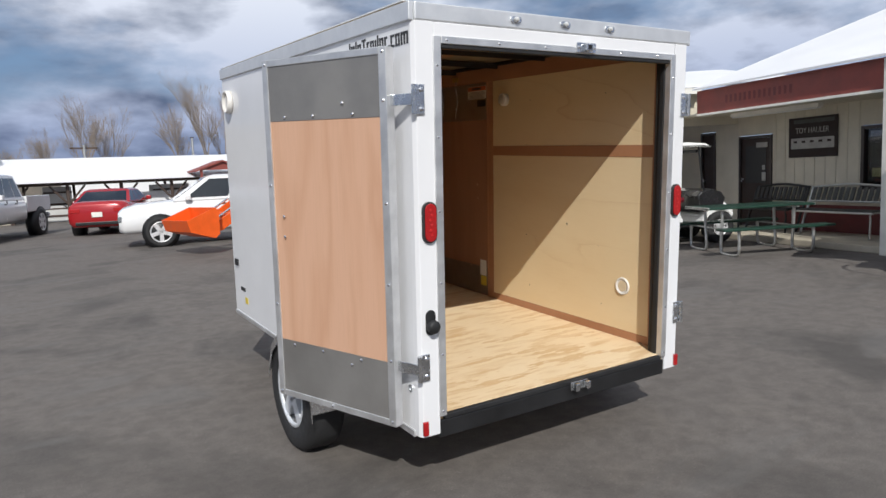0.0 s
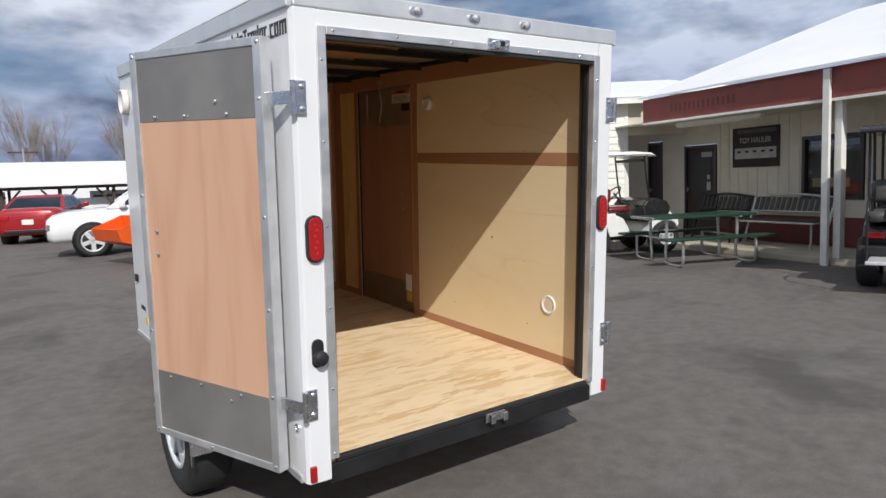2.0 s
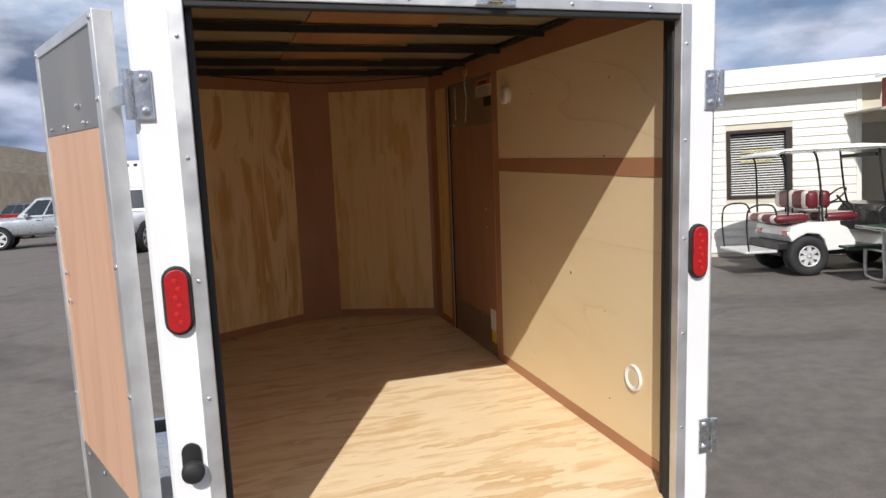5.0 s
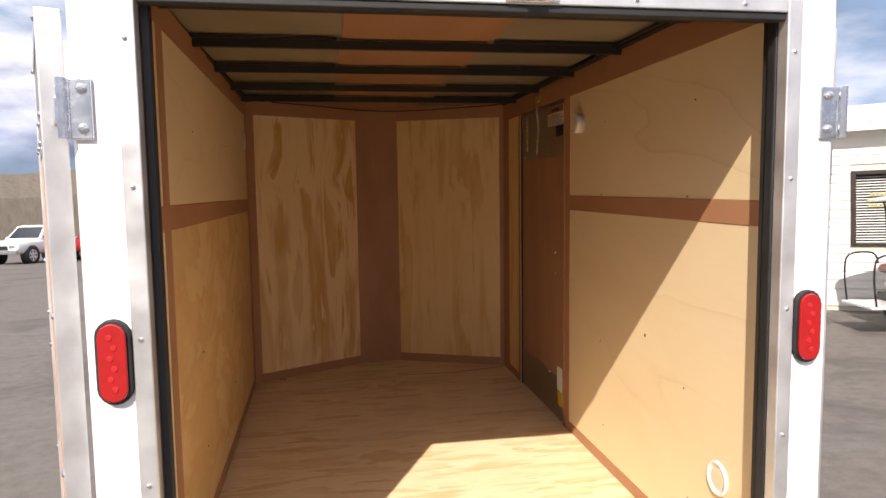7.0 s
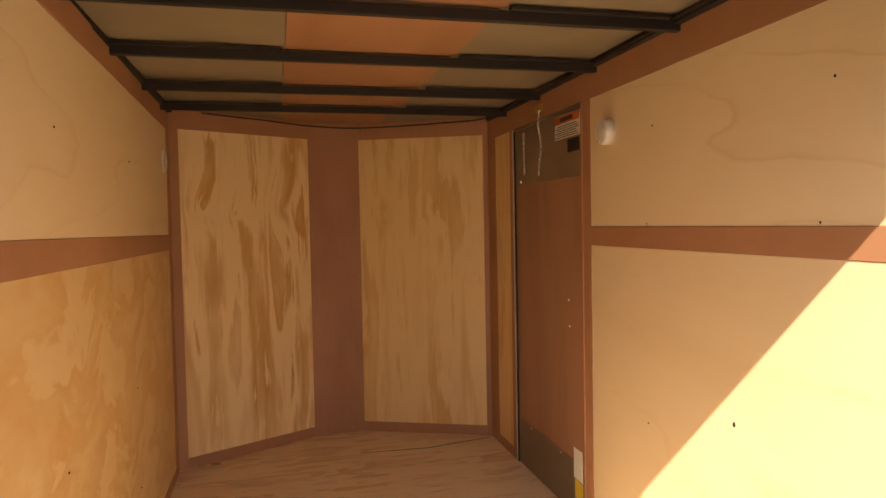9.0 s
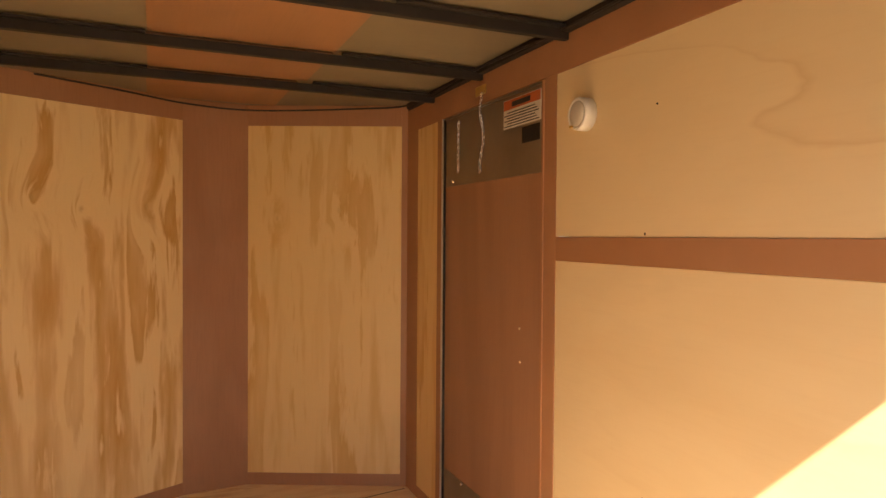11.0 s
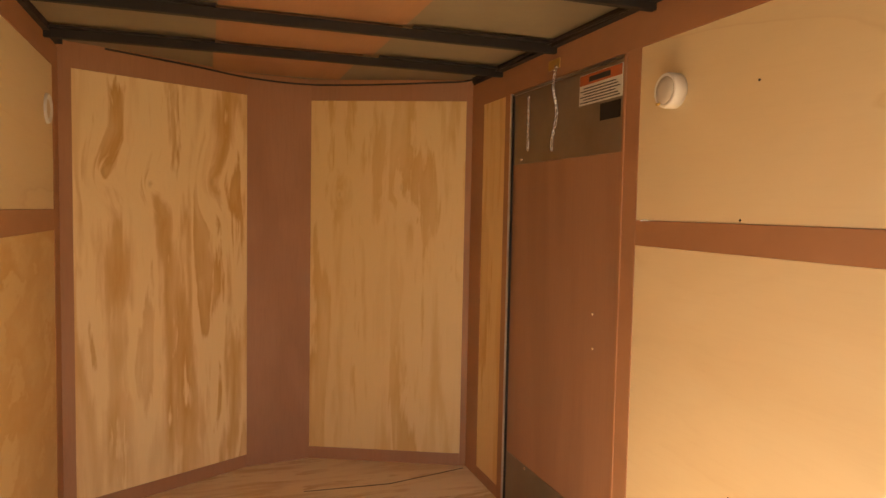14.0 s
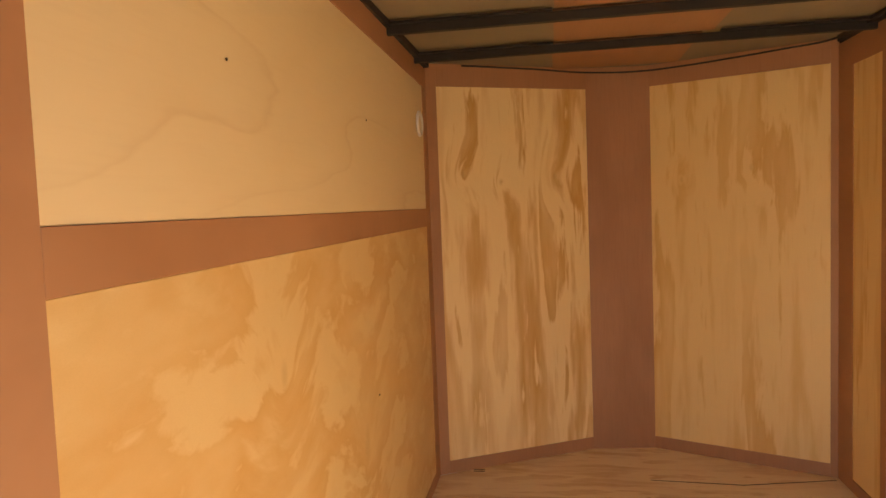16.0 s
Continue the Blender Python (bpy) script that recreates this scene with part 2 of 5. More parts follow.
# darker, browner copy of the sheet: the dimness inside is put into its colour
M_SHEETDK = painted("dimmed_door_sheet", (0.30, 0.25, 0.19), 0.38, 0.2, 3.0, 0.7)
M_ZINC = painted("zinc_hardware", (0.72, 0.74, 0.76), 0.25, 0.12, 30, 1.0)
M_CHROME = painted("polished_screw", (0.85, 0.85, 0.86), 0.18, 0.08, 30, 1.0)
M_RUBBER = painted("black_rubber", (0.018, 0.018, 0.019), 0.6, 0.3, 14)
M_BLACK = painted("black_paint", (0.014, 0.014, 0.015), 0.45, 0.35, 8)
M_TYRE = painted("tyre_rubber", (0.022, 0.022, 0.023), 0.75, 0.3, 20, 0, 0.3)
M_RED = painted("red_lens", (0.38, 0.008, 0.010), 0.12, 0.1, 40, 0, 0.0, Coat_Weight=0.6)
M_REDDOT = painted("bright_red_diode", (0.50, 0.02, 0.02), 0.2, 0.1, 60, 0, 0.0)
M_CLEAR = painted("clear_lens", (0.72, 0.72, 0.70), 0.1, 0.1, 40, 0.3, 0.0)
M_PLASTIC = painted("white_plastic_vent", (0.80, 0.77, 0.72), 0.35, 0.06, 12)
M_LABEL = painted("paper_label", (0.78, 0.76, 0.70), 0.5, 0.06, 20)
M_ORANGE = painted("orange_label_band", (0.50, 0.13, 0.05), 0.5, 0.1, 20)
M_INK = painted("black_ink", (0.03, 0.03, 0.03), 0.5, 0.2, 20)
M_YELLOW = painted("yellow_sticker", (0.72, 0.55, 0.06), 0.5, 0.1, 20)
M_WIRE = painted("black_cable", (0.02, 0.015, 0.012), 0.5, 0.2, 20)
M_BRASS = painted("brass_plate", (0.62, 0.40, 0.12), 0.4, 0.15, 20, 0.7)
M_DIAMOND = painted("bright_tread_plate", (0.78, 0.79, 0.80), 0.25, 0.12, 14, 1.0, 0.3)
M_SCREW = painted("dark_screw", (0.06, 0.045, 0.03), 0.4, 0.2, 30, 0.6)
M_LENS = painted("dull_lens_plastic", (0.62, 0.57, 0.50), 0.35, 0.06, 12)
M_TAN = painted("translucent_tan_plastic", (0.70, 0.58, 0.40), 0.4, 0.06, 12)


# ---- mesh helpers ----
def box(bm, x0, x1, y0, y1, z0, z1, bevel=0.0, m=None):
    vs = [bm.verts.new(p) for p in ((x0, y0, z0), (x1, y0, z0), (x1, y1, z0), (x0, y1, z0), (x0, y0, z1), (x1, y0, z1), (x1, y1, z1), (x0, y1, z1))]
    fs = [bm.faces.new([vs[i] for i in q]) for q in ((3, 2, 1, 0), (4, 5, 6, 7), (0, 1, 5, 4), (1, 2, 6, 5), (2, 3, 7, 6), (3, 0, 4, 7))]
    if bevel:
        es = list({e for f in fs for e in f.edges})
        r = bmesh.ops.bevel(bm, geom=es, offset=bevel, segments=2, profile=0.5, affect="EDGES")
        vs = list({v for f in r["faces"] for v in f.verts} | {v for v in vs if v.is_valid})
    if m is not None:
        bmesh.ops.transform(bm, matrix=m, verts=vs)
    return bm


def prism(bm, profile, axis, a, b, bevel=0.0):
    """A closed profile of (p, q) pairs pushed along an axis from a to b."""
    def at(p, q, s):
        return {"x": (s, p, q), "y": (p, s, q), "z": (p, q, s)}[axis]
    lo = [bm.verts.new(at(p, q, a)) for p, q in profile]
    hi = [bm.verts.new(at(p, q, b)) for p, q in profile]
    n = len(profile)
    fs = [bm.faces.new(lo[::-1]), bm.faces.new(hi)]
    fs += [bm.faces.new((lo[i], lo[(i + 1) % n], hi[(i + 1) % n], hi[i])) for i in range(n)]
    bmesh.ops.recalc_face_normals(bm, faces=fs)
    if bevel:
        es = list({e for f in fs[:2] for e in f.edges})
        bmesh.ops.bevel(bm, geom=es, offset=bevel, segments=2, profile=0.5, affect="EDGES")
    return bm


def rod(bm, p, q, r, seg=10, r2=None):
    """A round bar from p to q."""
    p, q = Vector(p), Vector(q)
    d = q - p
    m = Matrix.Translation((p + q) / 2) @ d.to_track_quat("Z", "Y").to_matrix().to_4x4()
    bmesh.ops.create_cone(bm, cap_ends=True, segments=seg, radius1=r, radius2=r if r2 is None else r2, depth=d.length, matrix=m)
    return bm


def tube(bm, pts, r, seg=8):
    """A bent tube through points."""
    pts = [Vector(p) for p in pts]
    rings, ref = [], Vector((0.13, 0.21, 0.97)).normalized()
    for i, p in enumerate(pts):
        d = (pts[min(i + 1, len(pts) - 1)] - pts[max(i - 1, 0)]).normalized()
        a = d.cross(ref)
        a = a.normalized() if a.length > 0.05 else d.cross(Vector((1, 0, 0))).normalized()
        b = d.cross(a)
        rings.append([bm.verts.new(p + r * (math.cos(k * math.tau / seg) * a + math.sin(k * math.tau / seg) * b)) for k in range(seg)])
    for u, v in zip(rings, rings[1:]):
        for k in range(seg):
            bm.faces.new((u[k], u[(k + 1) % seg], v[(k + 1) % seg], v[k]))
    bm.faces.new(rings[0][::-1]), bm.faces.new(rings[-1])
    bmesh.ops.recalc_face_normals(bm, faces=bm.faces[:])
    return bm


def smooth_path(pts, n=6):
    """Points of a Catmull-Rom line through pts."""
    pts = [Vector(p) for p in pts]
    out = []
    for i in range(len(pts) - 1):
        a, b, c, d = pts[max(i - 1, 0)], pts[i], pts[i + 1], pts[min(i + 2, len(pts) - 1)]
        for k in range(n):
            t = k / n
            out.append(0.5 * (2 * b + (c - a) * t + (2 * a - 5 * b + 4 * c - d) * t * t + (3 * b - a - 3 * c + d) * t ** 3))
    return out + [pts[-1]]


def lathe(bm, profile, axis_m, seg=24, caps=True):
    """A turned shape: profile of (radius, height) pairs, about the z of axis_m."""
    rings = [[bm.verts.new(axis_m @ Vector((r * math.cos(k * math.tau / seg), r * math.sin(k * math.tau / seg), h))) for k in range(seg)] for r, h in profile]
    for u, v in zip(rings, rings[1:]):
        for k in range(seg):
            bm.faces.new((u[k], u[(k + 1) % seg], v[(k + 1) % seg], v[k]))
    for r, (rad, _) in ((rings[0], profile[0]), (rings[-1], profile[-1])):
        if caps and rad > 1e-4:
            bm.faces.new(r)
    bmesh.ops.recalc_face_normals(bm, faces=bm.faces[:])
    return bm


def oval(w, h, seg=8):
    """A stadium outline w wide and h high, centred, as (p, q)."""
    r = w / 2
    top = [(r * math.cos(a), h / 2 - r + r * math.sin(a)) for a in [math.pi * k / seg for k in range(seg + 1)]]
    return top + [(-p, -q) for p, q in top]


def part(name, bm, material, parent=None, label="", smooth=False):
    me = bpy.data.meshes.new(name)
    bm.to_mesh(me)
    bm.free()
    me.materials.append(material)
    if smooth:
        for p in me.polygons:
            p.use_smooth = True
    ob = new(name, me)
    if parent is not None:
        ob.parent = parent
    if label:
        ob["label"] = label
    return ob


def again(name, ob, m, parent):
    """A further piece on the mesh of ob."""
    o = new(name, ob.data)
    o.parent = parent
    o.matrix_basis = m
    return o


def thing(name, m, label, category, group="", kind=""):
    e = new(name)
    e.empty_display_size = 0.2
    e.matrix_world = m
    return tagged(e, label, category, group, kind)


B = bmesh.new


# ---- ground ----
def asphalt():
    n = Nodes("asphalt")
    v = n.mapped((1, 1, 1))
    grit = n.noise(v, 120, 4, 0.7)
    stain = n.noise(v, 0.55, 7, 0.62, 0.8)
    patch = n.noise(n.mapped((0.5, 1.4, 1)), 0.9, 5, 0.6, 1.2)
    col = n.ramp(grit, (0.3, (0.100, 0.088, 0.079)), (0.72, (0.208, 0.186, 0.168)))
    mottle = n.noise(v, 7.0, 6, 0.7)
    col = n.mix(n.ramp(mottle, (0.38, (0.55,) * 3), (0.62, (0, 0, 0))), col, (0.084, 0.073, 0.065))
    dust = n.noise(v, 2.1, 7, 0.7, 0.5)
    col = n.mix(n.ramp(dust, (0.55, (0, 0, 0)), (0.75, (0.4,) * 3)), col, (0.20, 0.175, 0.15))
    chips = n.add("ShaderNodeTexVoronoi", Scale=26.0)
    n.link(v, chips.inputs["Vector"])
    col = n.mix(n.ramp(chips.outputs["Distance"], (0.05, (0.6,) * 3), (0.13, (0, 0, 0))), col, (0.26, 0.24, 0.22))
    col = n.mix(n.ramp(stain, (0.50, (0, 0, 0)), (0.66, (0.65,) * 3)), col, (0.052, 0.047, 0.044))
    col = n.mix(n.ramp(patch, (0.56, (0, 0, 0)), (0.66, (0.35,) * 3)), col, (0.15, 0.145, 0.14))
    n.bump(grit, 0.35, 0.006)
    return n.done(col, 0.85)


bm = B()
for i, r in enumerate((0, 6, 14, 30, 80, 300, 2500)):
    ring = [bm.verts.new((r * math.cos(k * math.tau / 48), 8 + r * math.sin(k * math.tau / 48), 0)) for k in range(48)] if r else [bm.verts.new((0, 8, 0))]
    if i == 1:
        for k in range(48):
            bm.faces.new((last[0], ring[k], ring[(k + 1) % 48]))
    elif i > 1:
        for k in range(48):
            bm.faces.new((last[k], ring[k], ring[(k + 1) % 48], last[(k + 1) % 48]))
    last = ring
tagged(part("ground", bm, asphalt()), "weathered grey asphalt yard with darker stains", "ground", kind="structure")

# ---- cargo trailer ----
XL, XR, FLOOR, TOP = -0.862, 0.822, 1.065, 2.852
OL, OR_ = -0.886, 0.885
REAR_L = -0.867
trailer = thing("cargo_trailer", TRAILER_POSE, "white enclosed cargo trailer with both rear doors swung open", "trailer")


# the left side leans in a little towards the rear
SIDE_SET = Matrix.Translation((OL, 2.88, 0)) @ Matrix.Rotation(0.0068, 4, "Z") @ Matrix.Translation((-OL, -2.88, 0))


def slab(name, x0, x1, y0, y1, z0, z1, mat, label="", bevel=0.0, parent=trailer):
    return part(name, box(B(), x0, x1, y0, y1, z0, z1, bevel), mat, parent, label)


# outer skin and floor
bm = prism(B(), [(-0.855, 0.0), (OL + 0.008, 2.86), (-0.18, 3.31), (0.13, 3.34), (OR_ - 0.008, 2.95), (OR_ - 0.008, 0.0)], "z", 1.03, FLOOR)
part("floor", bm, M_FLOOR, trailer, "light fir plywood floor with wavy grain")
slab("outer_wall", OL, OL + 0.004, 0.031, 2.88, 0.985, 2.82, M_WHITE, "white aluminium side skin").matrix_basis = SIDE_SET
slab("outer_wall", OR_ - 0.004, OR_, 0.031, 1.72, 0.985, 2.82, M_WHITE, "white aluminium side skin")
slab("outer_wall", OR_ - 0.004, OR_, 2.57, 2.97, 0.985, 2.82, M_WHITE, "white aluminium side skin")
slab("outer_wall", OR_ - 0.004, OR_, 1.72, 2.57, 2.75, 2.82, M_WHITE)
for name, a, b in (("nose_skin", (OL, 2.88), (-0.18, 3.335)), ("nose_skin", (-0.18, 3.335), (0.13, 3.365)), ("nose_skin", (0.13, 3.365), (OR_, 2.97))):
    prof = [a, b, (b[0], b[1] - 0.006), (a[0], a[1] - 0.006)]
    part(name, prism(B(), prof, "z", 0.985, 2.82), M_WHITE, trailer)
roof_line = [(XL - 0.005, 0.06), (XL - 0.005, 2.87), (-0.18, 3.32), (0.13, 3.35), (XR + 0.01, 2.95), (XR + 0.01, 0.06)]
part("roof", prism(B(), roof_line, "z", 2.884, 2.889), M_WHITE, trailer)
# hidden strips added to keep daylight out between roof trim and ceiling
slab("cant_rail", OL + 0.013, XL - 0.001, 0.031, 2.87, 2.80, 2.870, M_BOW)
slab("cant_rail", XR + 0.013, OR_ - 0.013, 0.031, 2.94, 2.80, 2.870, M_BOW)
slab("roof_trim", OL - 0.012, OL + 0.012, -0.014, 2.89, 2.798, 2.873, M_ALUW, "pale aluminium roof edge trim", 0.004).matrix_basis = SIDE_SET
slab("roof_trim", OR_ - 0.012, OR_ + 0.012, -0.014, 2.98, 2.798, 2.873, M_ALUW, "pale aluminium roof edge trim", 0.004)
slab("roof_trim", REAR_L + 0.013, OR_ - 0.013, -0.022, 0.02, 2.800, 2.873, M_ALUW, "pale aluminium roof edge trim", 0.006)
slab("lower_trim", OL - 0.008, OL + 0.008, 0.031, 2.88, 0.965, 0.995, M_ALU, "aluminium lower edge trim", 0.003).matrix_basis = SIDE_SET
slab("lower_trim", OR_ - 0.008, OR_ + 0.008, 0.031, 2.97, 0.965, 0.995, M_ALU, "aluminium lower edge trim", 0.003)

# rear frame
part("rear_post", prism(B(), [(REAR_L, 0.030), (REAR_L + 0.001, 0.0), (REAR_L + 0.012, -0.018), (REAR_L + 0.016, -0.02), (-0.765, -0.02), (-0.765, 0.03)], "z", 0.974, 2.799), M_WHITE, trailer, "white rear corner post")
part("rear_post", prism(B(), [(OR_, 0.030), (OR_ - 0.001, 0.022), (0.863, -0.018), (0.859, -0.02), (0.767, -0.02), (0.767, 0.03)], "z", 0.974, 2.799), M_WHITE, trailer, "white rear corner post")
slab("rear_header", -0.764, 0.766, -0.02, 0.03, 2.733, 2.799, M_WHITE, "white rear header", 0.004)
slab("opening_trim", -0.769, -0.730, -0.026, 0.012, 1.056, 2.742, M_ALU, "bare aluminium opening trim", 0.003)
slab("opening_trim", 0.732, 0.771, -0.026, 0.012, 1.056, 2.742, M_ALU, "bare aluminium opening trim", 0.003)
slab("opening_trim", -0.729, 0.731, -0.026, 0.012, 2.711, 2.742, M_ALU, "bare aluminium opening trim", 0.003)
slab("drip_lip", -0.729, 0.731, -0.020, 0.012, 2.694, 2.7105, M_RUBBER, "black rubber lip", 0.003)
slab("seal", -0.730, -0.712, 0.013, 0.045, FLOOR, 2.706, M_RUBBER, "black rubber door seal", 0.004)
slab("seal", 0.728, 0.7365, 0.013, 0.045, FLOOR, 2.706, M_RUBBER, "black rubber door seal", 0.004)
slab("seal", -0.712, 0.728, 0.013, 0.045, 2.702, 2.706, M_RUBBER, "black rubber door seal", 0.004)
slab("jamb", XL, -0.738, 0.046, 0.075, FLOOR, 2.85, M_BROWN)
slab("jamb", 0.738, XR, 0.046, 0.075, FLOOR, 2.85, M_BOW)
slab("header_beam", -0.737, 0.737, 0.046, 0.09, 2.715, 2.875, M_BOW, "dark steel header")
slab("rear_beam", -0.764, 0.766, -0.016, 0.06, 0.948, 1.034, M_BLACK, "black steel rear crossbeam", 0.006)
slab("sill", -0.737, 0.737, -0.022, 0.03, 1.035, 1.062, M_RUBBER, "dark sill strip", 0.006)
for x in (-0.5, 0.5):
    slab("chassis_rail", x - 0.03, x + 0.03, 0.06, 3.2, 0.93, 1.03, M_BLACK)
slab("axle", -0.95, 0.95, 0.95, 1.01, 0.90, 0.96, M_BLACK)


# inner panels: (axis wall) helper for the two long walls
def wall_panel(side, y0, y1, z0, z1, mat, name="wall_panel", label="", proud=0.004):
    if side == "l":
        ob = slab(name, XL - 0.012, XL + proud, y0, y1, z0, z1, mat, label, 0.001)
        ob.matrix_basis = LEFT_SET
        return ob
    return slab(name, XR - proud, XR + 0.012, y0, y1, z0, z1, mat, label, 0.001)


YE_L, YE_R = 2.90, 3.0
# the left wall stands a little inwards at the rear
LEFT_SET = Matrix.Translation((XL, 2.87, 2.2)) @ Matrix.Rotation(0.0165, 4, "Z") @ Matrix.Rotation(-0.0058, 4, "X") @ Matrix.Translation((-XL, -2.87, -2.2))
RP = "pale birch plywood wall panel"
wall_panel("r", 0.152, 1.69, 2.262, 2.745, M_RIGHT, label=RP)
wall_panel("r", 0.152, 1.69, 1.116, 2.190, M_RIGHT, label=RP)
wall_panel("r", 0.152, 1.69, 2.1905, 2.2615, M_BROWN, "seam_strip", "red-brown seam strip", 0.006)
wall_panel("r", 0.076, 0.1515, FLOOR, 2.85, M_BROWN, "edge_strip", "red-brown edge strip", 0.006)
wall_panel("r", 1.6905, 1.757, FLOOR, 2.7455, M_BROWN, "door_jamb", "red-brown door jamb", 0.006)
wall_panel("r", 0.152, YE_R, 2.7457, 2.85, M_BROWN, "top_strip", "red-brown strip along the ceiling", 0.006)
wall_panel("r", 0.152, 1.69, FLOOR, 1.1155, M_BROWN, "base_strip", "red-brown strip along the floor", 0.006)
wall_panel("r", 2.5555, 2.61, FLOOR, 2.7455, M_BROWN, "door_jamb", "red-brown door jamb", 0.006)
wall_panel("r", 2.6105, 2.845, 1.116, 2.7455, M_FRONT_R, label="narrow plywood panel beside the door")
wall_panel("r", 2.6105, 2.845, FLOOR, 1.1155, M_BROWN, "base_strip", "", 0.006)
wall_panel("r", 2.8455, YE_R, FLOOR, 2.7455, M_BROWN, "corner_strip", "red-brown corner strip", 0.006)

wall_panel("l", 0.60, 2.79, 2.255, 2.765, M_RIGHT, label=RP)
wall_panel("l", 0.60, 2.79, 1.116, 2.180, M_LEFT_LOW, label="amber blotchy plywood wall panel")
wall_panel("l", 0.60, 2.79, 2.1805, 2.2545, M_BROWN, "seam_strip", "red-brown seam strip", 0.006)
wall_panel("l", 0.522, 0.5995, FLOOR, 2.7655, M_BROWN, "seam_strip", "red-brown upright seam strip", 0.006)
wall_panel("l", 0.152, 0.5215, 2.255, 2.765, M_RIGHT, label=RP)
wall_panel("l", 0.152, 0.5215, 1.116, 2.180, M_RIGHT, label=RP)
wall_panel("l", 0.152, 0.5215, 2.1805, 2.2545, M_BROWN, "seam_strip", "", 0.006)
wall_panel("l", 0.076, 0.1515, FLOOR, 2.85, M_BROWN, "edge_strip", "red-brown edge strip", 0.006)
wall_panel("l", 0.152, YE_L, 2.7657, 2.85, M_BROWN, "top_strip", "red-brown strip along the ceiling", 0.006)
wall_panel("l", 0.152, 0.5215, FLOOR, 1.1155, M_BROWN, "base_strip", "", 0.006)
wall_panel("l", 0.60, 2.79, FLOOR, 1.1155, M_BROWN, "base_strip", "", 0.006)
wall_panel("l", 2.7905, YE_L, FLOOR, 2.7655, M_BROWN, "corner_strip", "red-brown corner strip", 0.006)


def nose_piece(name, a, b, z0, z1, mat, label="", back=0.012, proud=0.004):
    """An upright board between two plan points a and b, its face to the rear."""
    a, b = Vector((*a, 0)), Vector((*b, 0))
    n = Vector((b.y - a.y, a.x - b.x, 0)).normalized()
    prof = [(p.x, p.y) for p in (a + n * proud, b + n * proud, b - n * back, a - n * back)]
    return part(name, prism(B(), prof, "z", z0, z1, 0.0), mat, trailer, label)


NL0, NL1, NR0, NR1 = Vector((-0.862, 2.886)), Vector((-0.17, 3.26)), Vector((0.122, 3.294)), Vector((0.824, 2.983))


def on(a, b, f):
    return tuple(a.lerp(b, f))


nose_piece("corner_strip", on(NL0, NL1, 0), on(NL0, NL1, 0.063), FLOOR, 2.8755, M_BROWN, "red-brown corner strip", proud=0.006)
nose_piece("front_panel", on(NL0, NL1, 0.0635), on(NL0, NL1, 0.9995), 1.122, 2.779, M_FRONT, "knotty pine plywood front panel")
nose_piece("front_strip", on(NL0, NL1, 0.0635), on(NL0, NL1, 0.9995), FLOOR, 1.1215, M_BROWN, proud=0.006)
nose_piece("front_strip", on(NL0, NL1, 0.0635), on(NL0, NL1, 0.9995), 2.7795, 2.8755, M_BROWN, proud=0.006)
nose_piece("centre_board", tuple(NL1), tuple(NR0), FLOOR, 2.8755, M_BROWN, "broad red-brown centre board", proud=0.006)
nose_piece("front_panel", on(NR0, NR1, 0.0005), on(NR0, NR1, 0.955), 1.122, 2.779, M_FRONT_R, "knotty pine plywood front panel")
nose_piece("front_strip", on(NR0, NR1, 0.0005), on(NR0, NR1, 0.955), FLOOR, 1.1215, M_BROWN, proud=0.006)
nose_piece("front_strip", on(NR0, NR1, 0.0005), on(NR0, NR1, 0.955), 2.7795, 2.8755, M_BROWN, proud=0.006)
nose_piece("corner_strip", on(NR0, NR1, 0.9555), on(NR0, NR1, 1.0), FLOOR, 2.8755, M_BROWN, "red-brown corner strip", proud=0.006)

# worn seam and scars on the floor by the nose
part("floor_crack", prism(B(), [(0.05, 2.897), (0.42, 2.873), (0.80, 2.953), (0.80, 2.957), (0.42, 2.879), (0.05, 2.900)], "z", FLOOR, FLOOR + 0.0012), M_SCREW, trailer)
for dy in (0.0, 0.018):
    slab("floor_scar", -0.715, -0.665, 2.935 + dy, 2.941 + dy, FLOOR, FLOOR + 0.0012, M_SCREW)

# fillers added in the front corners to block leaking daylight
slab("corner_block", XR - 0.004, OR_ - 0.008, 2.945, 3.02, 2.80, 2.884, M_BOW)
slab("corner_block", OL + 0.008, XL + 0.002, 2.86, 2.905, 2.80, 2.884, M_BOW)

# ceiling: greyed sheet with an orange luan strip along the middle, dark bows
part("ceiling", prism(B(), [(XL - 0.004, 0.046), (XL - 0.016, 2.885), (-0.18, 3.328), (0.13, 3.358), (XR + 0.05, 2.977), (XR + 0.012, 0.046)], "z", 2.876, 2.883), M_CEIL_GREY, trailer, "greyed thin ceiling sheet")
for y0, y1, x0, x1 in ((0.09, 0.55, -0.295, 0.288), (0.59, 1.085, -0.290, 0.280), (1.125, 1.62, -0.300, 0.274), (1.66, 2.175, -0.304, 0.267), (2.215, 2.635, -0.308, 0.266), (2.675, 3.2, -0.316, 0.234)):
    slab("ceiling_panel", x0, x1, y0, y1, 2.868, 2.8755, M_CEIL_LUAN, "orange-brown luan ceiling board")
for y in (0.57, 1.105, 1.64, 2.195, 2.655):
    bm = B()
    box(bm, XL, XR, y - 0.012, y + 0.012, 2.831, 2.861, 0.002)
    box(bm, XL, -0.31, y - 0.032, y - 0.012, 2.86, 2.867)
    box(bm, 0.29, XR, y - 0.032, y - 0.012, 2.86, 2.867)
    part("roof_bow", bm, M_BOW, trailer, "dark steel roof bow")
slab("top_rail", XL, XL + 0.03, 0.1, 2.85, 2.8505, 2.875, M_BOW)
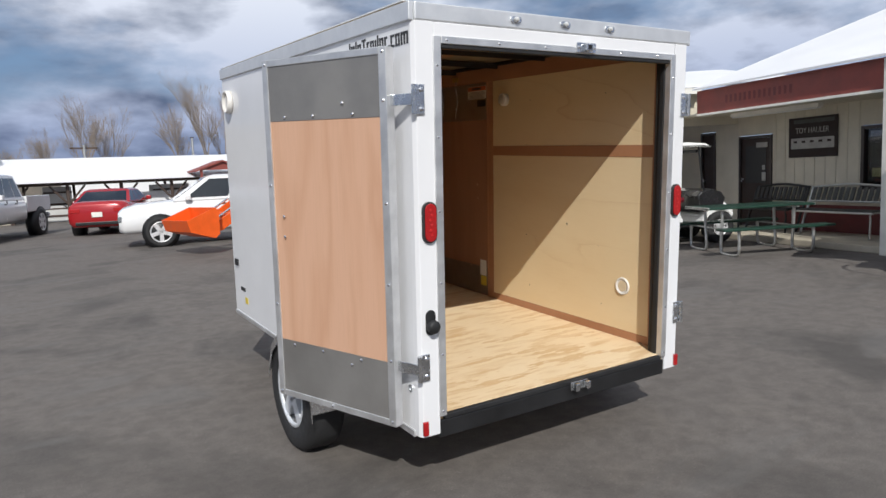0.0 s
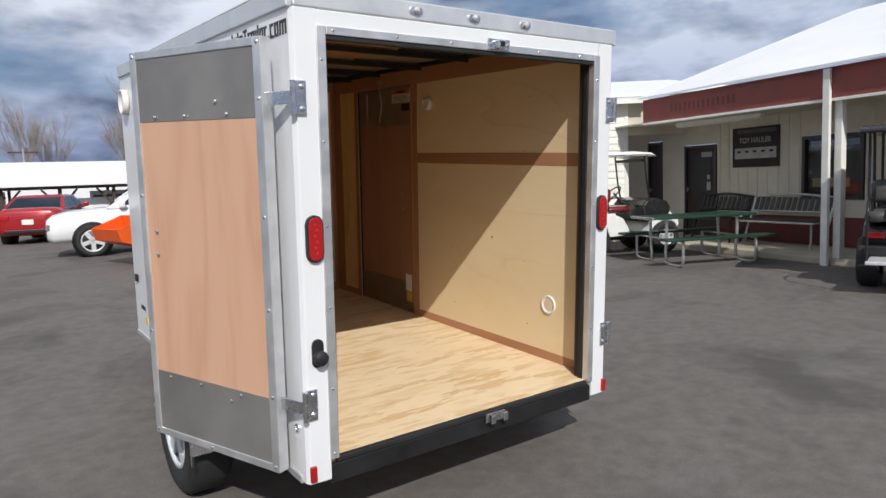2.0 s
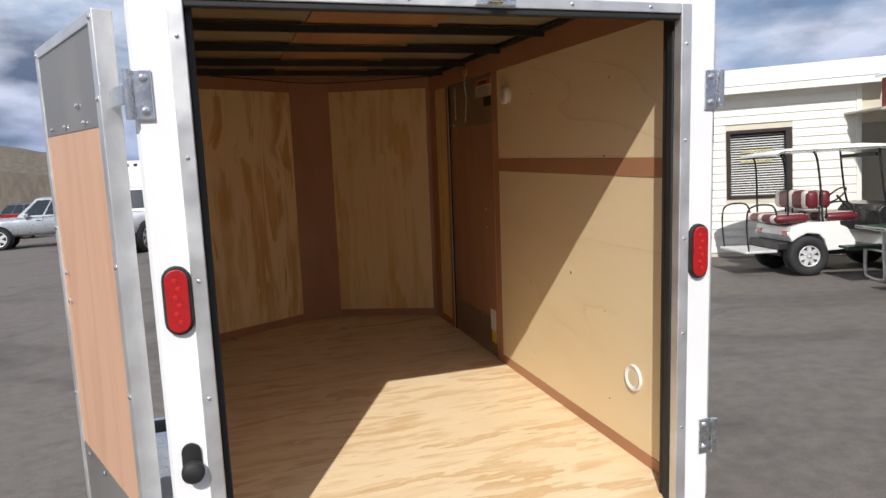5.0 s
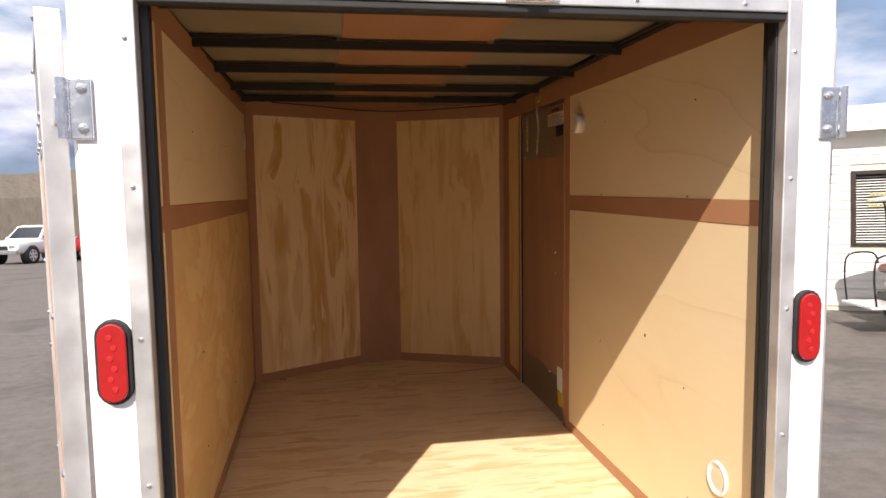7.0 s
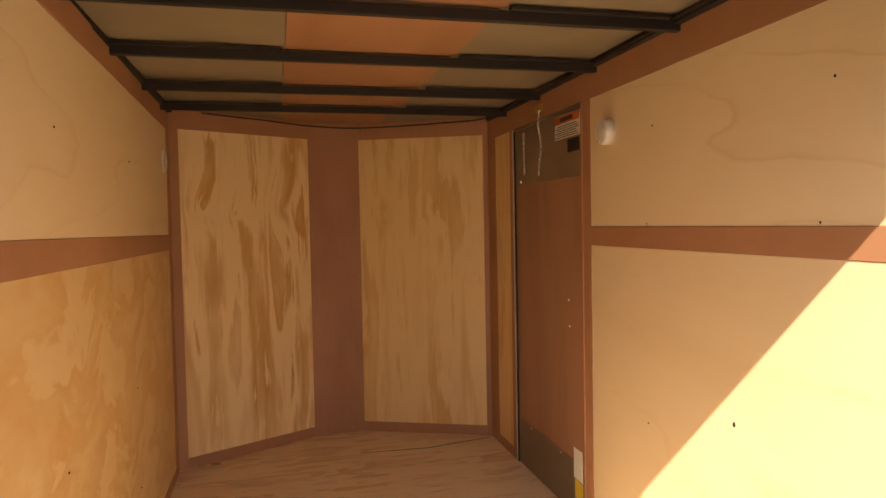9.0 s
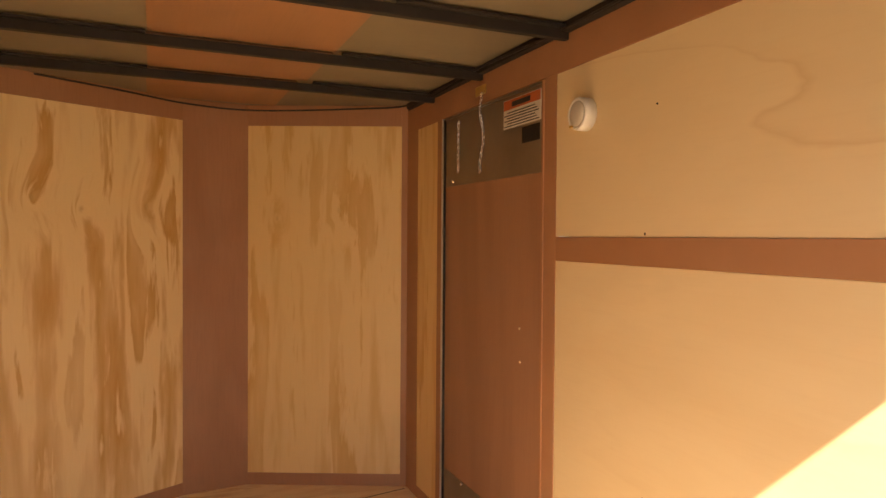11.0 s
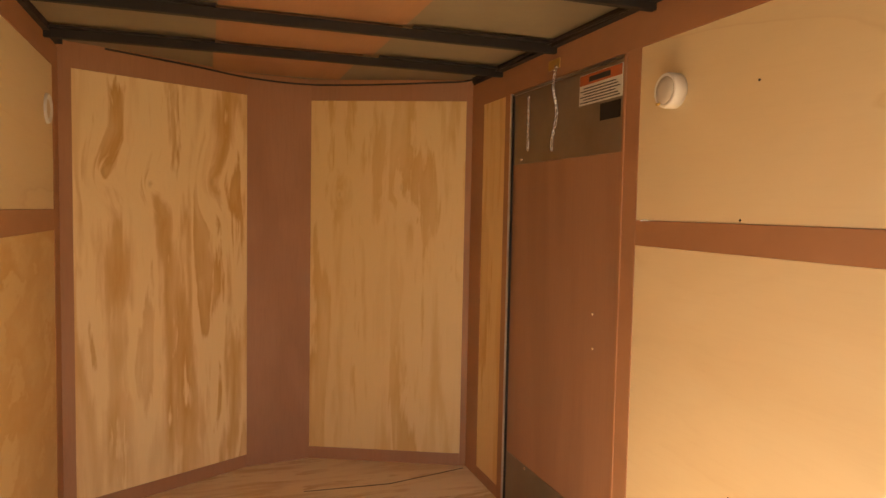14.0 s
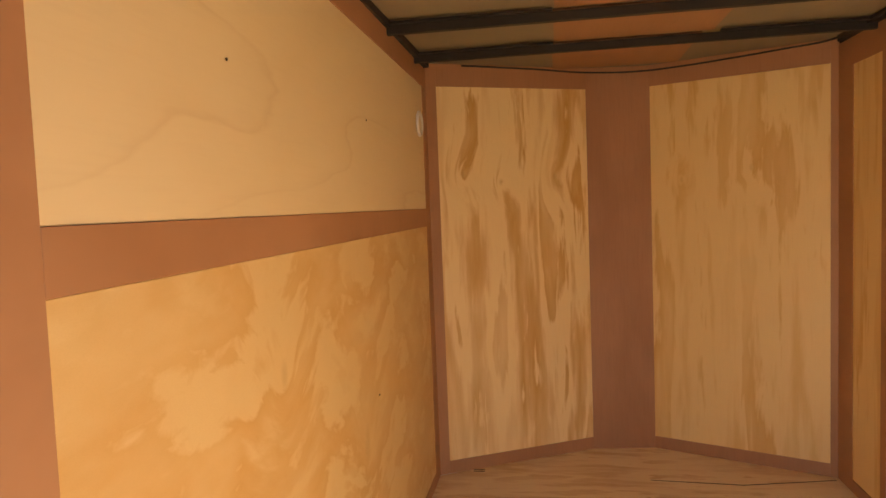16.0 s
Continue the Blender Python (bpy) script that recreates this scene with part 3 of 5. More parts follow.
slab("top_rail", XR - 0.03, XR, 0.1, 2.93, 2.8505, 2.875, M_BOW)
part("cable", tube(B(), smooth_path([(XR - 0.035, 0.3, 2.856), (XR - 0.045, 1.0, 2.858), (XR - 0.03, 1.6, 2.855), (XR - 0.05, 2.2, 2.858), (XR - 0.05, 2.8, 2.85), (0.6, 2.98, 2.846), (0.15, 3.22, 2.842),
     (-0.15, 3.2, 2.845), (-0.4, 3.06, 2.852), (-0.7, 2.9, 2.858)]), 0.0042), M_WIRE, trailer, "black wiring along the ceiling edge")

# side door
sd = slab("side_door", XR - 0.001, XR + 0.05, 1.760, 2.542, 1.070, 2.738, M_SIDEDOOR, "dark red-brown side door with metal ends")
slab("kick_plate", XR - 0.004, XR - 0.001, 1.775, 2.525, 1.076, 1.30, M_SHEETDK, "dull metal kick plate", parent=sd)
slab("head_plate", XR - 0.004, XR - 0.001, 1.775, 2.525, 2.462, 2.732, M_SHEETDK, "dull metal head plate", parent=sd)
slab("door_frame", XR - 0.010, XR - 0.002, 2.5425, 2.555, FLOOR, 2.745, M_ALU)
slab("door_frame", XR - 0.010, XR - 0.003, 2.526, 2.534, 1.07, 2.738, M_RUBBER)
slab("door_frame", XR - 0.010, XR - 0.002, 1.757, 1.766, FLOOR, 2.742, M_BROWN)
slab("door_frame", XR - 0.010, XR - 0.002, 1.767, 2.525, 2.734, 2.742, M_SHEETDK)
label = slab("warning_label", XR - 0.006, XR - 0.0042, 1.778, 2.022, 2.626, 2.722, M_LABEL, "white warning label with an orange heading", parent=sd)
slab("heading", XR - 0.0075, XR - 0.0061, 1.780, 2.018, 2.688, 2.720, M_ORANGE, parent=label)
slab("heading_word", XR - 0.009, XR - 0.0076, 1.84, 1.96, 2.695, 2.711, M_INK, parent=label)
for i in range(6):
    slab("text_line", XR - 0.0075, XR - 0.0061, 1.788 + 0.012 * (i % 3), 2.014 - 0.02 * (i % 2), 2.631 + i * 0.0090, 2.634 + i * 0.0090, M_INK, parent=label)
slab("photo_label", XR - 0.006, XR - 0.0042, 1.785, 1.895, 2.565, 2.617, M_BOW, "small dark picture sticker", parent=sd)
slab("lower_label", XR - 0.006, XR - 0.0042, 1.79, 1.87, 1.23, 1.355, M_LABEL, "white paper label", parent=sd)
slab("lower_label", XR - 0.006, XR - 0.0042, 1.79, 1.86, 1.15, 1.225, M_YELLOW, "yellow sticker", parent=sd)
slab("latch_plate", XR - 0.012, XR - 0.0062, 2.155, 2.235, 2.777, 2.812, M_BRASS, "small brass plate above the door", 0.002)


def chain(p, n, sag):
    links = []
    for i in range(n):
        a = Vector(p) + Vector((-0.004, sag * math.sin(i * 0.35) * 0.3, -0.0115 * i))
        bm = B()
        ring = [(0.0048 * math.cos(k * math.tau / 10), 0.0, 0.0095 * math.sin(k * math.tau / 10)) for k in range(11)]
        tube(bm, ring, 0.0012, 5)
        o = part("chain_link", bm, M_ZINC, trailer) if not links else again("chain_link", links[0], Matrix(), trailer)
        o.matrix_basis = Matrix.Translation(a) @ Matrix.Rotation(radians(90 * (i % 2) + 20), 4, "Z")
        links.append(o)


chain((XR - 0.012, 2.17, 2.775), 25, 0.05)
chain((XR - 0.012, 2.375, 2.70), 17, 0.0)


def round_vent(m, name="vent", r=0.068, h=0.03, inner=None):
    if name == "dome_light":
        bm = lathe(B(), [(r, 0), (r, h * 0.75), (r * 0.95, h * 0.95), (r * 0.86, h), (r * 0.80, h * 0.92), (0.0, h * 0.92)], m, 32)
        ob = part(name, bm, M_PLASTIC, trailer, "round white plastic dome light", True)
        part("lens", lathe(B(), [(r * 0.78, h * 0.90), (r * 0.74, h * 0.985), (r * 0.4, h * 1.04), (0.0, h * 1.05)], m, 28), M_LENS, ob, "dull translucent lens", True)
        return ob
    bm = lathe(B(), [(r, 0), (r, h * 0.5), (r * 0.95, h), (r * 0.84, h), (r * 0.80, h * 0.55), (0.0, h * 0.45)], m, 32)
    ob = part(name, bm, M_PLASTIC, trailer, "round white plastic vent cover", True)
    part("louvre", lathe(B(), [(r * 0.62, h * 0.5), (r * 0.60, h * 0.62), (0.0, h * 0.6)], m, 24), inner or M_TAN, ob)
    return ob


TO_L, TO_R = Matrix.Rotation(radians(90), 4, "Y"), Matrix.Rotation(radians(-90), 4, "Y")
v1 = round_vent(Matrix.Translation((XR - 0.004, 1.537, 2.60)) @ TO_R, "dome_light", 0.046, 0.036)
part("switch", box(B(), XR - 0.045, XR - 0.038, 1.553, 1.565, 2.563, 2.570, 0.002), M_BRASS, v1)
round_vent(Matrix.Translation((XR - 0.004, 0.354, 1.396)) @ TO_R, "vent", 0.055, 0.010)
round_vent(Matrix.Translation((XL + 0.004, 2.70, 2.60)) @ TO_L, "vent", 0.052, 0.012)
round_vent(Matrix.Translation((OL, 2.69, 2.62)) @ TO_R, "vent", 0.085, 0.04, M_PLASTIC)

# dark screws on the plywood
screw_mesh = None


def screw(x, y, z, mat=M_SCREW, r=0.0045, rot=None):
    global screw_mesh
    if screw_mesh is None:
        screw_mesh = {}
    key = (mat.name, r)
    m = Matrix.Translation((x, y, z)) @ (rot or Matrix())
    if key not in screw_mesh:
        o = part("screw", lathe(B(), [(r, 0), (r * 0.9, r * 0.4), (r * 0.5, r * 0.75), (0, r * 0.85)], Matrix(), 8), mat, trailer)
        o.matrix_basis = m
        screw_mesh[key] = o
    else:
        again("screw", screw_mesh[key], m, trailer)


for y in (0.55, 1.27):
    for z in (1.25, 1.62, 2.27, 2.58):
        screw(XR - 0.005, y + 0.02 * math.sin(9 * z), z, r=0.0032, rot=TO_R)
for y in (1.05, 1.9):
    for z in (1.36, 1.72, 2.52):
        screw(XL + 0.005 + (2.87 - y) * 0.0165, y + 0.02 * math.sin(7 * z), z, r=0.0032, rot=TO_L)
for y, z in ((1.9, 1.96), (1.894, 1.851), (2.35, 1.29), (2.0, 1.29), (2.45, 2.48)):
    screw(XR - 0.004, y, z, M_CHROME, 0.006, TO_R)
knot = part("knot", lathe(B(), [(0.012, 0), (0.010, 0.001), (0, 0.0012)], Matrix(), 10), M_SCREW, trailer)
knot.matrix_basis = Matrix.Translation((XR - 0.0045, 0.862, 1.738)) @ TO_R @ Matrix.Diagonal((0.6, 0.5, 1, 1))
FACE = Matrix.Rotation(radians(90), 4, "X")
for z in (1.08, 1.35, 1.68, 2.0, 2.32, 2.62):
    for x in (-0.75, 0.752):
        screw(x, -0.026, z, M_CHROME, 0.006, FACE)
for x in (-0.7, -0.42, -0.15, 0.35, 0.62):
    screw(x, -0.026, 2.727, M_CHROME, 0.006, FACE)


# rear lamps and hardware
def tail_lamp(x):
    lamp = part("tail_lamp", prism(B(), [(p + x, q + 1.955) for p, q in oval(0.072, 0.182)], "y", -0.034, -0.018, 0.003), M_RUBBER, trailer, "oval red tail lamp in a black grommet")
    part("lens", prism(B(), [(p + x, q + 1.955) for p, q in oval(0.057, 0.167)], "y", -0.042, -0.034, 0.003), M_RED, lamp, "red lens")
    for i in range(6):
        part("diode", lathe(B(), [(0.007, 0), (0.006, 0.0012), (0, 0.0016)], Matrix.Translation((x + 0.004 * (-1) ** i, -0.0425, 1.90 + i * 0.022)) @ FACE, 10), M_REDDOT, lamp)


tail_lamp(-0.805), tail_lamp(0.807)
for x in (-0.845, 0.858):
    mk = slab("side_marker", x - 0.013, x + 0.013, -0.034, -0.018, 0.985, 1.05, M_RED, "small red marker lamp", 0.003)
for x in (-0.327, -0.029, 0.265):
    cl = part("clearance_lamp", prism(B(), [(q + x, p + 2.838) for p, q in oval(0.030, 0.062)], "y", -0.030, -0.02, 0.003), M_ZINC, trailer, "small clear clearance lamp in a chrome rim")
    part("lens", lathe(B(), [(0.012, 0), (0.011, 0.009), (0.006, 0.014), (0, 0.015)], Matrix.Translation((x, -0.031, 2.838)) @ FACE, 14), M_CLEAR, cl)


def hinge(x, z, side):
    """A butt hinge: leaf on the post, barrel and folded strap."""
    h = slab("hinge", x - 0.022, x + 0.022, -0.030, -0.021, z - 0.062, z + 0.062, M_ZINC, "zinc-plated door hinge", 0.003)
    part("barrel", rod(B(), (x + side * 0.032, -0.034, z - 0.06), (x + side * 0.032, -0.034, z + 0.06), 0.011, 12), M_ZINC, h)
    for dz in (-0.04, 0.04):
        part("bolt", lathe(B(), [(0.011, 0), (0.010, 0.005), (0.004, 0.008), (0, 0.008)], Matrix.Translation((x - side * 0.004, -0.030, z + dz)) @ FACE, 10), M_CHROME, h)
    return h


HZ = (2.478, 1.305)
for z in HZ:
    hinge(-0.840, z, -1), hinge(0.846, z, 1)


def keeper(z, up):
    k = slab("latch_keeper", 0.042, 0.166, -0.034, -0.026, z - 0.024, z + 0.024, M_ZINC, "zinc-plated latch keeper", 0.003)
    slab("keeper_block", 0.082, 0.126, -0.058, -0.034, z - 0.018, z + 0.018, M_ZINC, "", 0.004, k)
    slab("keeper_slot", 0.092, 0.116, -0.0595, -0.0585, z - 0.011, z + 0.011, M_BLACK, "", 0.0, k)
    for x in (0.056, 0.152):
        part("bolt", lathe(B(), [(0.009, 0), (0.008, 0.004), (0, 0.006)], Matrix.Translation((x, -0.034, z)) @ FACE, 10), M_CHROME, k)


keeper(2.739, 1)
k2 = slab("latch_keeper", 0.035, 0.155, -0.030, -0.017, 1.005, 1.05, M_ZINC, "zinc-plated latch keeper on the rear beam", 0.003)
for x in (0.045, 0.12):
    slab("keeper_ear", x, x + 0.028, -0.06, -0.030, 1.007, 1.048, M_ZINC, "", 0.004, k2)

stop = part("door_stop", prism(B(), [(p - 0.808, q + 1.507) for p, q in oval(0.05, 0.115)], "y", -0.028, -0.02, 0.002), M_RUBBER, trailer, "black rubber door stop")
part("bumper", lathe(B(), [(0.027, 0), (0.030, 0.012), (0.029, 0.03), (0.02, 0.036), (0, 0.037)], Matrix.Translation((-0.806, -0.028, 1.492)) @ FACE, 18), M_RUBBER, stop, "", True)


# the open rear doors
def rear_door(m, name_label, strap=True):
    """A rear door in its own frame: x from the hinge edge outwards, y into the thickness, the lined face at y = 0."""
    d = thing("rear_door", Matrix(), "", "")
    for k in list(d.keys()):
        del d[k]
    d["label"] = name_label
    d.parent = trailer
    d.matrix_basis = m
    z0, z1, w = 1.018, 2.700, 0.785
    part("skin", box(B(), 0.006, w - 0.006, 0.012, 0.042, z0 + 0.006, z1 - 0.006, 0.002), M_WHITE, d, "white outer skin")
    part("lining", box(B(), 0.04, w - 0.036, 0.002, 0.012, 1.320, 2.410), M_DOORPLY, d, "reddish luan plywood lining")
    part("upper_plate", box(B(), 0.036, w - 0.034, 0.0, 0.012, 2.4105, z1 - 0.03), M_SHEET, d, "dull galvanised sheet")
    part("lower_plate", box(B(), 0.036, w - 0.034, 0.0, 0.012, z0 + 0.03, 1.3195), M_SHEET, d, "dull galvanised sheet")
    part("edge_trim", box(B(), 0.0, 0.042, -0.005, 0.046, z0, z1, 0.003), M_ALU, d)
    part("edge_trim", box(B(), w - 0.038, w, -0.005, 0.046, z0, z1, 0.003), M_ALU, d)
    part("edge_trim", box(B(), 0.0425, w - 0.0385, -0.005, 0.046, z1 - 0.032, z1, 0.003), M_ALU, d)
    part("edge_trim", box(B(), 0.0425, w - 0.0385, -0.005, 0.046, z0, z0 + 0.032, 0.003), M_ALU, d)
    bolt = None
    for x, z in [(0.02, k) for k in (1.04, 1.33, 1.68, 2.04, 2.478, 2.68)] + [(w - 0.02, k) for k in (1.04, 1.5, 2.1, 2.68)] + [(0.2, 2.428), (0.45, 2.428), (0.64, 2.428), (0.2, 1.303), (0.45, 1.303), (0.65, 1.303),
                 (0.26, 2.478), (0.26, 1.27), (0.68, 1.95), (0.68, 1.85), (0.4, 1.033)]:
        if bolt is None:
            bolt = part("screw", lathe(B(), [(0.0085, 0), (0.008, 0.003), (0.004, 0.006), (0, 0.006)], Matrix.Rotation(radians(90), 4, "X"), 8), M_CHROME, d)
            bolt.matrix_basis = Matrix.Translation((x, -0.004, z))
        else:
            again("screw", bolt, Matrix.Translation((x, -0.004, z)), d)
    for z in HZ if strap else ():
        part("hinge_strap", box(B(), -0.112, 0.012, 0.019, 0.026, z - 0.024, z + 0.024, 0.002), M_ZINC, d, "zinc-plated hinge strap")
    return d


DIR_L = math.atan2(0.648, -0.261)
rear_door(Matrix.Translation((-0.946, 0.063, 0)) @ Matrix.Rotation(DIR_L, 4, "Z") @ Matrix.Diagonal((1, -1, 1, 1)), "open rear door lined with luan and sheet metal")
rear_door(Matrix.Translation((0.937, 0.07, 0)) @ Matrix.Rotation(radians(86), 4, "Z"), "rear door folded back along the side wall", False)

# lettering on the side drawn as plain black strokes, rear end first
GX, LZ = OL - 0.002, 2.708
STROKES = ("nn", "o", "c", ".", "r", "o", "l", "i", "o", "r", "T", "o", "l", "o", "l")
y = 0.012
for kind in STROKES:
    bm = B()
    w = {"nn": 0.062, "o": 0.038, "c": 0.034, ".": 0.013, "r": 0.026, "l": 0.013, "i": 0.013, "T": 0.042}[kind]
    tall = 0.068 if kind in "lT" else 0.052
    uprights = {"nn": (0, 0.0245, 0.049), "o": (0, w - 0.013), "c": (w - 0.013,), "r": (w - 0.013,), "T": (w / 2 - 0.0065,)}.get(kind, (0,))
    for u in uprights:
        box(bm, GX, GX + 0.003, y + u, y + u + 0.013, LZ, LZ + (0.013 if kind == "." else tall))
    if kind not in ".li":
        box(bm, GX - 0.0005, GX + 0.0025, y, y + w, LZ + tall - 0.010, LZ + tall)
    if kind in "oc":
        box(bm, GX - 0.0005, GX + 0.0025, y, y + w, LZ, LZ + 0.009)
    part("letter_shape", bm, M_INK, trailer).matrix_basis = SIDE_SET
    y += w + 0.009
slab("side_decal", GX, GX + 0.003, 2.6, 2.72, 1.18, 1.21, M_INK).matrix_basis = SIDE_SET
slab("side_decal", GX, GX + 0.003, 2.55, 2.62, 1.09, 1.14, M_YELLOW).matrix_basis = SIDE_SET
slab("side_marker", OL - 0.016, OL, 2.74, 2.80, 1.37, 1.42, M_BLACK, "small dark side marker", 0.003).matrix_basis = SIDE_SET


part("side_lock", lathe(B(), [(0.017, 0), (0.017, 0.006), (0.009, 0.008), (0.008, 0.004), (0, 0.004)], SIDE_SET @ Matrix.Translation((OL, 0.06, 1.19)) @ TO_R, 16), M_ZINC, trailer, "small round metal lock")


# wheels and fenders
def wheel(parent, centre, r, width, rim_r, rim_mat, spokes=5, face=-1, seg=32, tyre_mat=None):
    """A wheel with its axle along x of its parent; face: the side that shows."""
    m = Matrix.Translation(centre) @ Matrix.Rotation(radians(90 * face), 4, "Y")
    h = width / 2
    w = part("wheel", lathe(B(), [(rim_r, -h * 0.9), (r * 0.9, -h), (r * 0.97, -h * 0.85), (r, -h * 0.6), (r, h * 0.6), (r * 0.97, h * 0.85), (r * 0.9, h), (rim_r * 1.02, h * 0.95), (rim_r, h * 0.6)], m, seg, False), tyre_mat or M_TYRE, parent, "black rubber tyre on its rim", True)
    bm = lathe(B(), [(rim_r, h * 0.9), (rim_r * 0.93, h * 0.86), (rim_r * 0.88, h * 0.3), (rim_r * 0.3, h * 0.35), (0.0, h * 0.4)], m, seg, False)
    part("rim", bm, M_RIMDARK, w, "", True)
    part("rim_lip", lathe(B(), [(rim_r * 1.03, h * 0.86), (rim_r * 1.02, h * 0.97), (rim_r * 0.93, h * 0.96), (rim_r * 0.90, h * 0.82)], m, seg, False), rim_mat, w, "", True)
    bm = B()
    for k in range(spokes):
        a = k * math.tau / spokes
        box(bm, rim_r * 0.1, rim_r * 0.9, -rim_r * 0.19, rim_r * 0.19, h * 0.42, h * 0.88, 0.0, m @ Matrix.Rotation(a, 4, "Z"))
    part("spokes", bm, rim_mat, w)
    part("hub_cap", lathe(B(), [(rim_r * 0.24, h * 0.4), (rim_r * 0.22, h * 0.8), (0, h * 0.85)], m, 14), rim_mat, w, "", True)
    return w


# the shade inside the rim, behind the spokes, is put into this colour
M_RIMDARK = painted("shaded_rim_barrel", (0.16, 0.16, 0.165), 0.5, 0.2, 10, 0.3)
M_RIMW = painted("white_spoke_rim", (0.70, 0.72, 0.75), 0.35, 0.1, 10, 0.2)
WZ = (0.325 + 0.66 - 0.98 * 0.0541) / 0.9985
wheel(trailer, (-1.03, 0.98, WZ), 0.325, 0.205, 0.19, M_RIMW, 5, -1)
wheel(trailer, (1.03, 0.98, WZ), 0.325, 0.205, 0.19, M_RIMW, 5, 1)


def fender(s):
    arc = [(0.60, 0.94), (0.61, 1.03), (0.67, 1.17), (0.78, 1.25), (1.08, 1.25), (1.19, 1.17), (1.25, 1.05), (1.26, 1.0)]
    bm = B()
    inner = [(y, z - 0.004) for y, z in arc[::-1]]
    prism(bm, arc + inner, "x", min(s * 0.895, s * 1.145), max(s * 0.895, s * 1.145))
    f = part("fender", bm, M_DIAMOND, trailer, "bright tread-plate fender")
    lip = [(y, z - 0.05) for y, z in arc[::-1]]
    part("fender_lip", prism(B(), arc + lip, "x", min(s * 1.146, s * 1.15), max(s * 1.146, s * 1.15)), M_DIAMOND, f)


fender(-1), fender(1)


# ---- shop building ----
def siding_paint():
    n = Nodes("cream_siding")
    v = n.mapped((1, 1, 1), True)
    col = n.ramp(n.noise(v, 2.0, 6, 0.6), (0.3, (0.74, 0.72, 0.65)), (0.7, (0.83, 0.81, 0.75)))
    col = n.mix(n.ramp(n.noise(n.mapped((0.4, 6, 6), True), 2.0, 5, 0.6), (0.6, (0, 0, 0)), (0.8, (0.30,) * 3)), col, (0.58, 0.54, 0.46))
    return n.done(col, 0.5)


M_SIDING = siding_paint()
M_CREAM = painted("cream_wall_board", (0.62, 0.57, 0.46), 0.55, 0.1, 2.0)
M_TRIMW = painted("white_wood_trim", (0.80, 0.78, 0.72), 0.5, 0.08, 4)
M_FASCIA = painted("faded_red_fascia", (0.27, 0.065, 0.05), 0.6, 0.2, 3)
M_MAROON = painted("maroon_board", (0.16, 0.03, 0.03), 0.55, 0.2, 3)
M_ROOF = painted("white_metal_roof", (0.86, 0.86, 0.87), 0.4, 0.04, 1.0)
M_DKDOOR = painted("dark_brown_door", (0.035, 0.02, 0.016), 0.65, 0.25, 4)
M_FRAME = painted("dark_window_frame", (0.03, 0.02, 0.018), 0.4, 0.2, 6)
M_CONC = painted("concrete_slab", (0.48, 0.43, 0.34), 0.8, 0.15, 3, 0, 0.2)
# flat sheet behind the windows, its dark colour standing in for the unlit room
M_DARKROOM = painted("unlit_room_sheet", (0.03, 0.028, 0.026), 0.7, 0.3, 3)
M_BLIND = painted("white_blind_slat", (0.72, 0.72, 0.70), 0.45, 0.08, 5)
M_POSTER = painted("dark_sign_board", (0.028, 0.017, 0.015), 0.75, 0.3, 3)
M_POSTERW = painted("pale_sign_print", (0.40, 0.385, 0.36), 0.6, 0.2, 6)
M_GALV = painted("galvanised_tube", (0.60, 0.60, 0.58), 0.4, 0.15, 12, 0.85)
M_GREEN = painted("dark_green_coated_plank", (0.012, 0.045, 0.03), 0.4, 0.3, 5)
M_GSLAT = painted("weathered_bench_slat", (0.06, 0.06, 0.055), 0.55, 0.3, 8)
M_LEAF = painted("yellow_window_print", (0.55, 0.50, 0.25), 0.5, 0.2, 12)


def glass(name, tint=(0.75, 0.8, 0.82)):
    n = Nodes(name)
    n.b.inputs["Transmission Weight"].default_value = 1.0
    n.b.inputs["IOR"].default_value = 1.45
    return n.done(tint, 0.02)


M_GLASS = glass("window_glass")

shop = thing("shop_building", pose(9.2, 6.05, 0, 0, 0, -101.53), "low cream and red shop with a covered porch", "building")


def sb(name, u0, u1, v0, v1, z0, z1, mat, label="", bevel=0.0, parent=shop):
    return part(name, box(B(), u0, u1, v0, v1, z0, z1, bevel), mat, parent, label)


# porch
sb("porch_slab", -1.9, 9.0, 0.02, 1.5, 0.0, 0.11, M_CONC, "worn concrete porch slab", 0.015)
sb("porch_ceiling", -1.6, 9.0, 0.04, 1.4, 2.40, 2.43, M_CREAM, "cream porch ceiling")
sb("fascia", 0.0, 9.0, -0.02, 0.02, 2.42, 2.86, M_FASCIA, "faded red fascia board", 0.004)
sb("fascia_edge", 0.0, 9.0, -0.03, 0.03, 2.375, 2.418, M_TRIMW, "cream lower edge", 0.004)
for k in range(14):
    sb("faded_letter", 0.75 + k * 0.11, 0.80 + k * 0.11, -0.023, -0.02, 2.56, 2.70, M_MAROON)
sb("back_wall", -4.0, -1.46, 1.36, 1.42, 0.11, 2.40, M_CREAM)
sb("back_wall", -0.98, -0.34, 1.36, 1.42, 0.11, 2.40, M_CREAM, "cream boarded back wall")
sb("back_wall", 0.55, 2.43, 1.36, 1.42, 0.60, 2.40, M_CREAM, "cream boarded back wall")
sb("back_wall", 3.55, 9.0, 1.36, 1.42, 0.60, 2.40, M_CREAM)
sb("back_wall", -1.46, -0.98, 1.36, 1.42, 2.12, 2.40, M_CREAM)
sb("back_wall", -0.34, 0.55, 1.36, 1.42, 1.98, 2.40, M_CREAM)
sb("back_wall", 2.43, 3.55, 1.36, 1.42, 1.98, 2.40, M_CREAM)
sb("back_wall", 2.43, 3.55, 1.36, 1.42, 0.60, 0.88, M_CREAM)
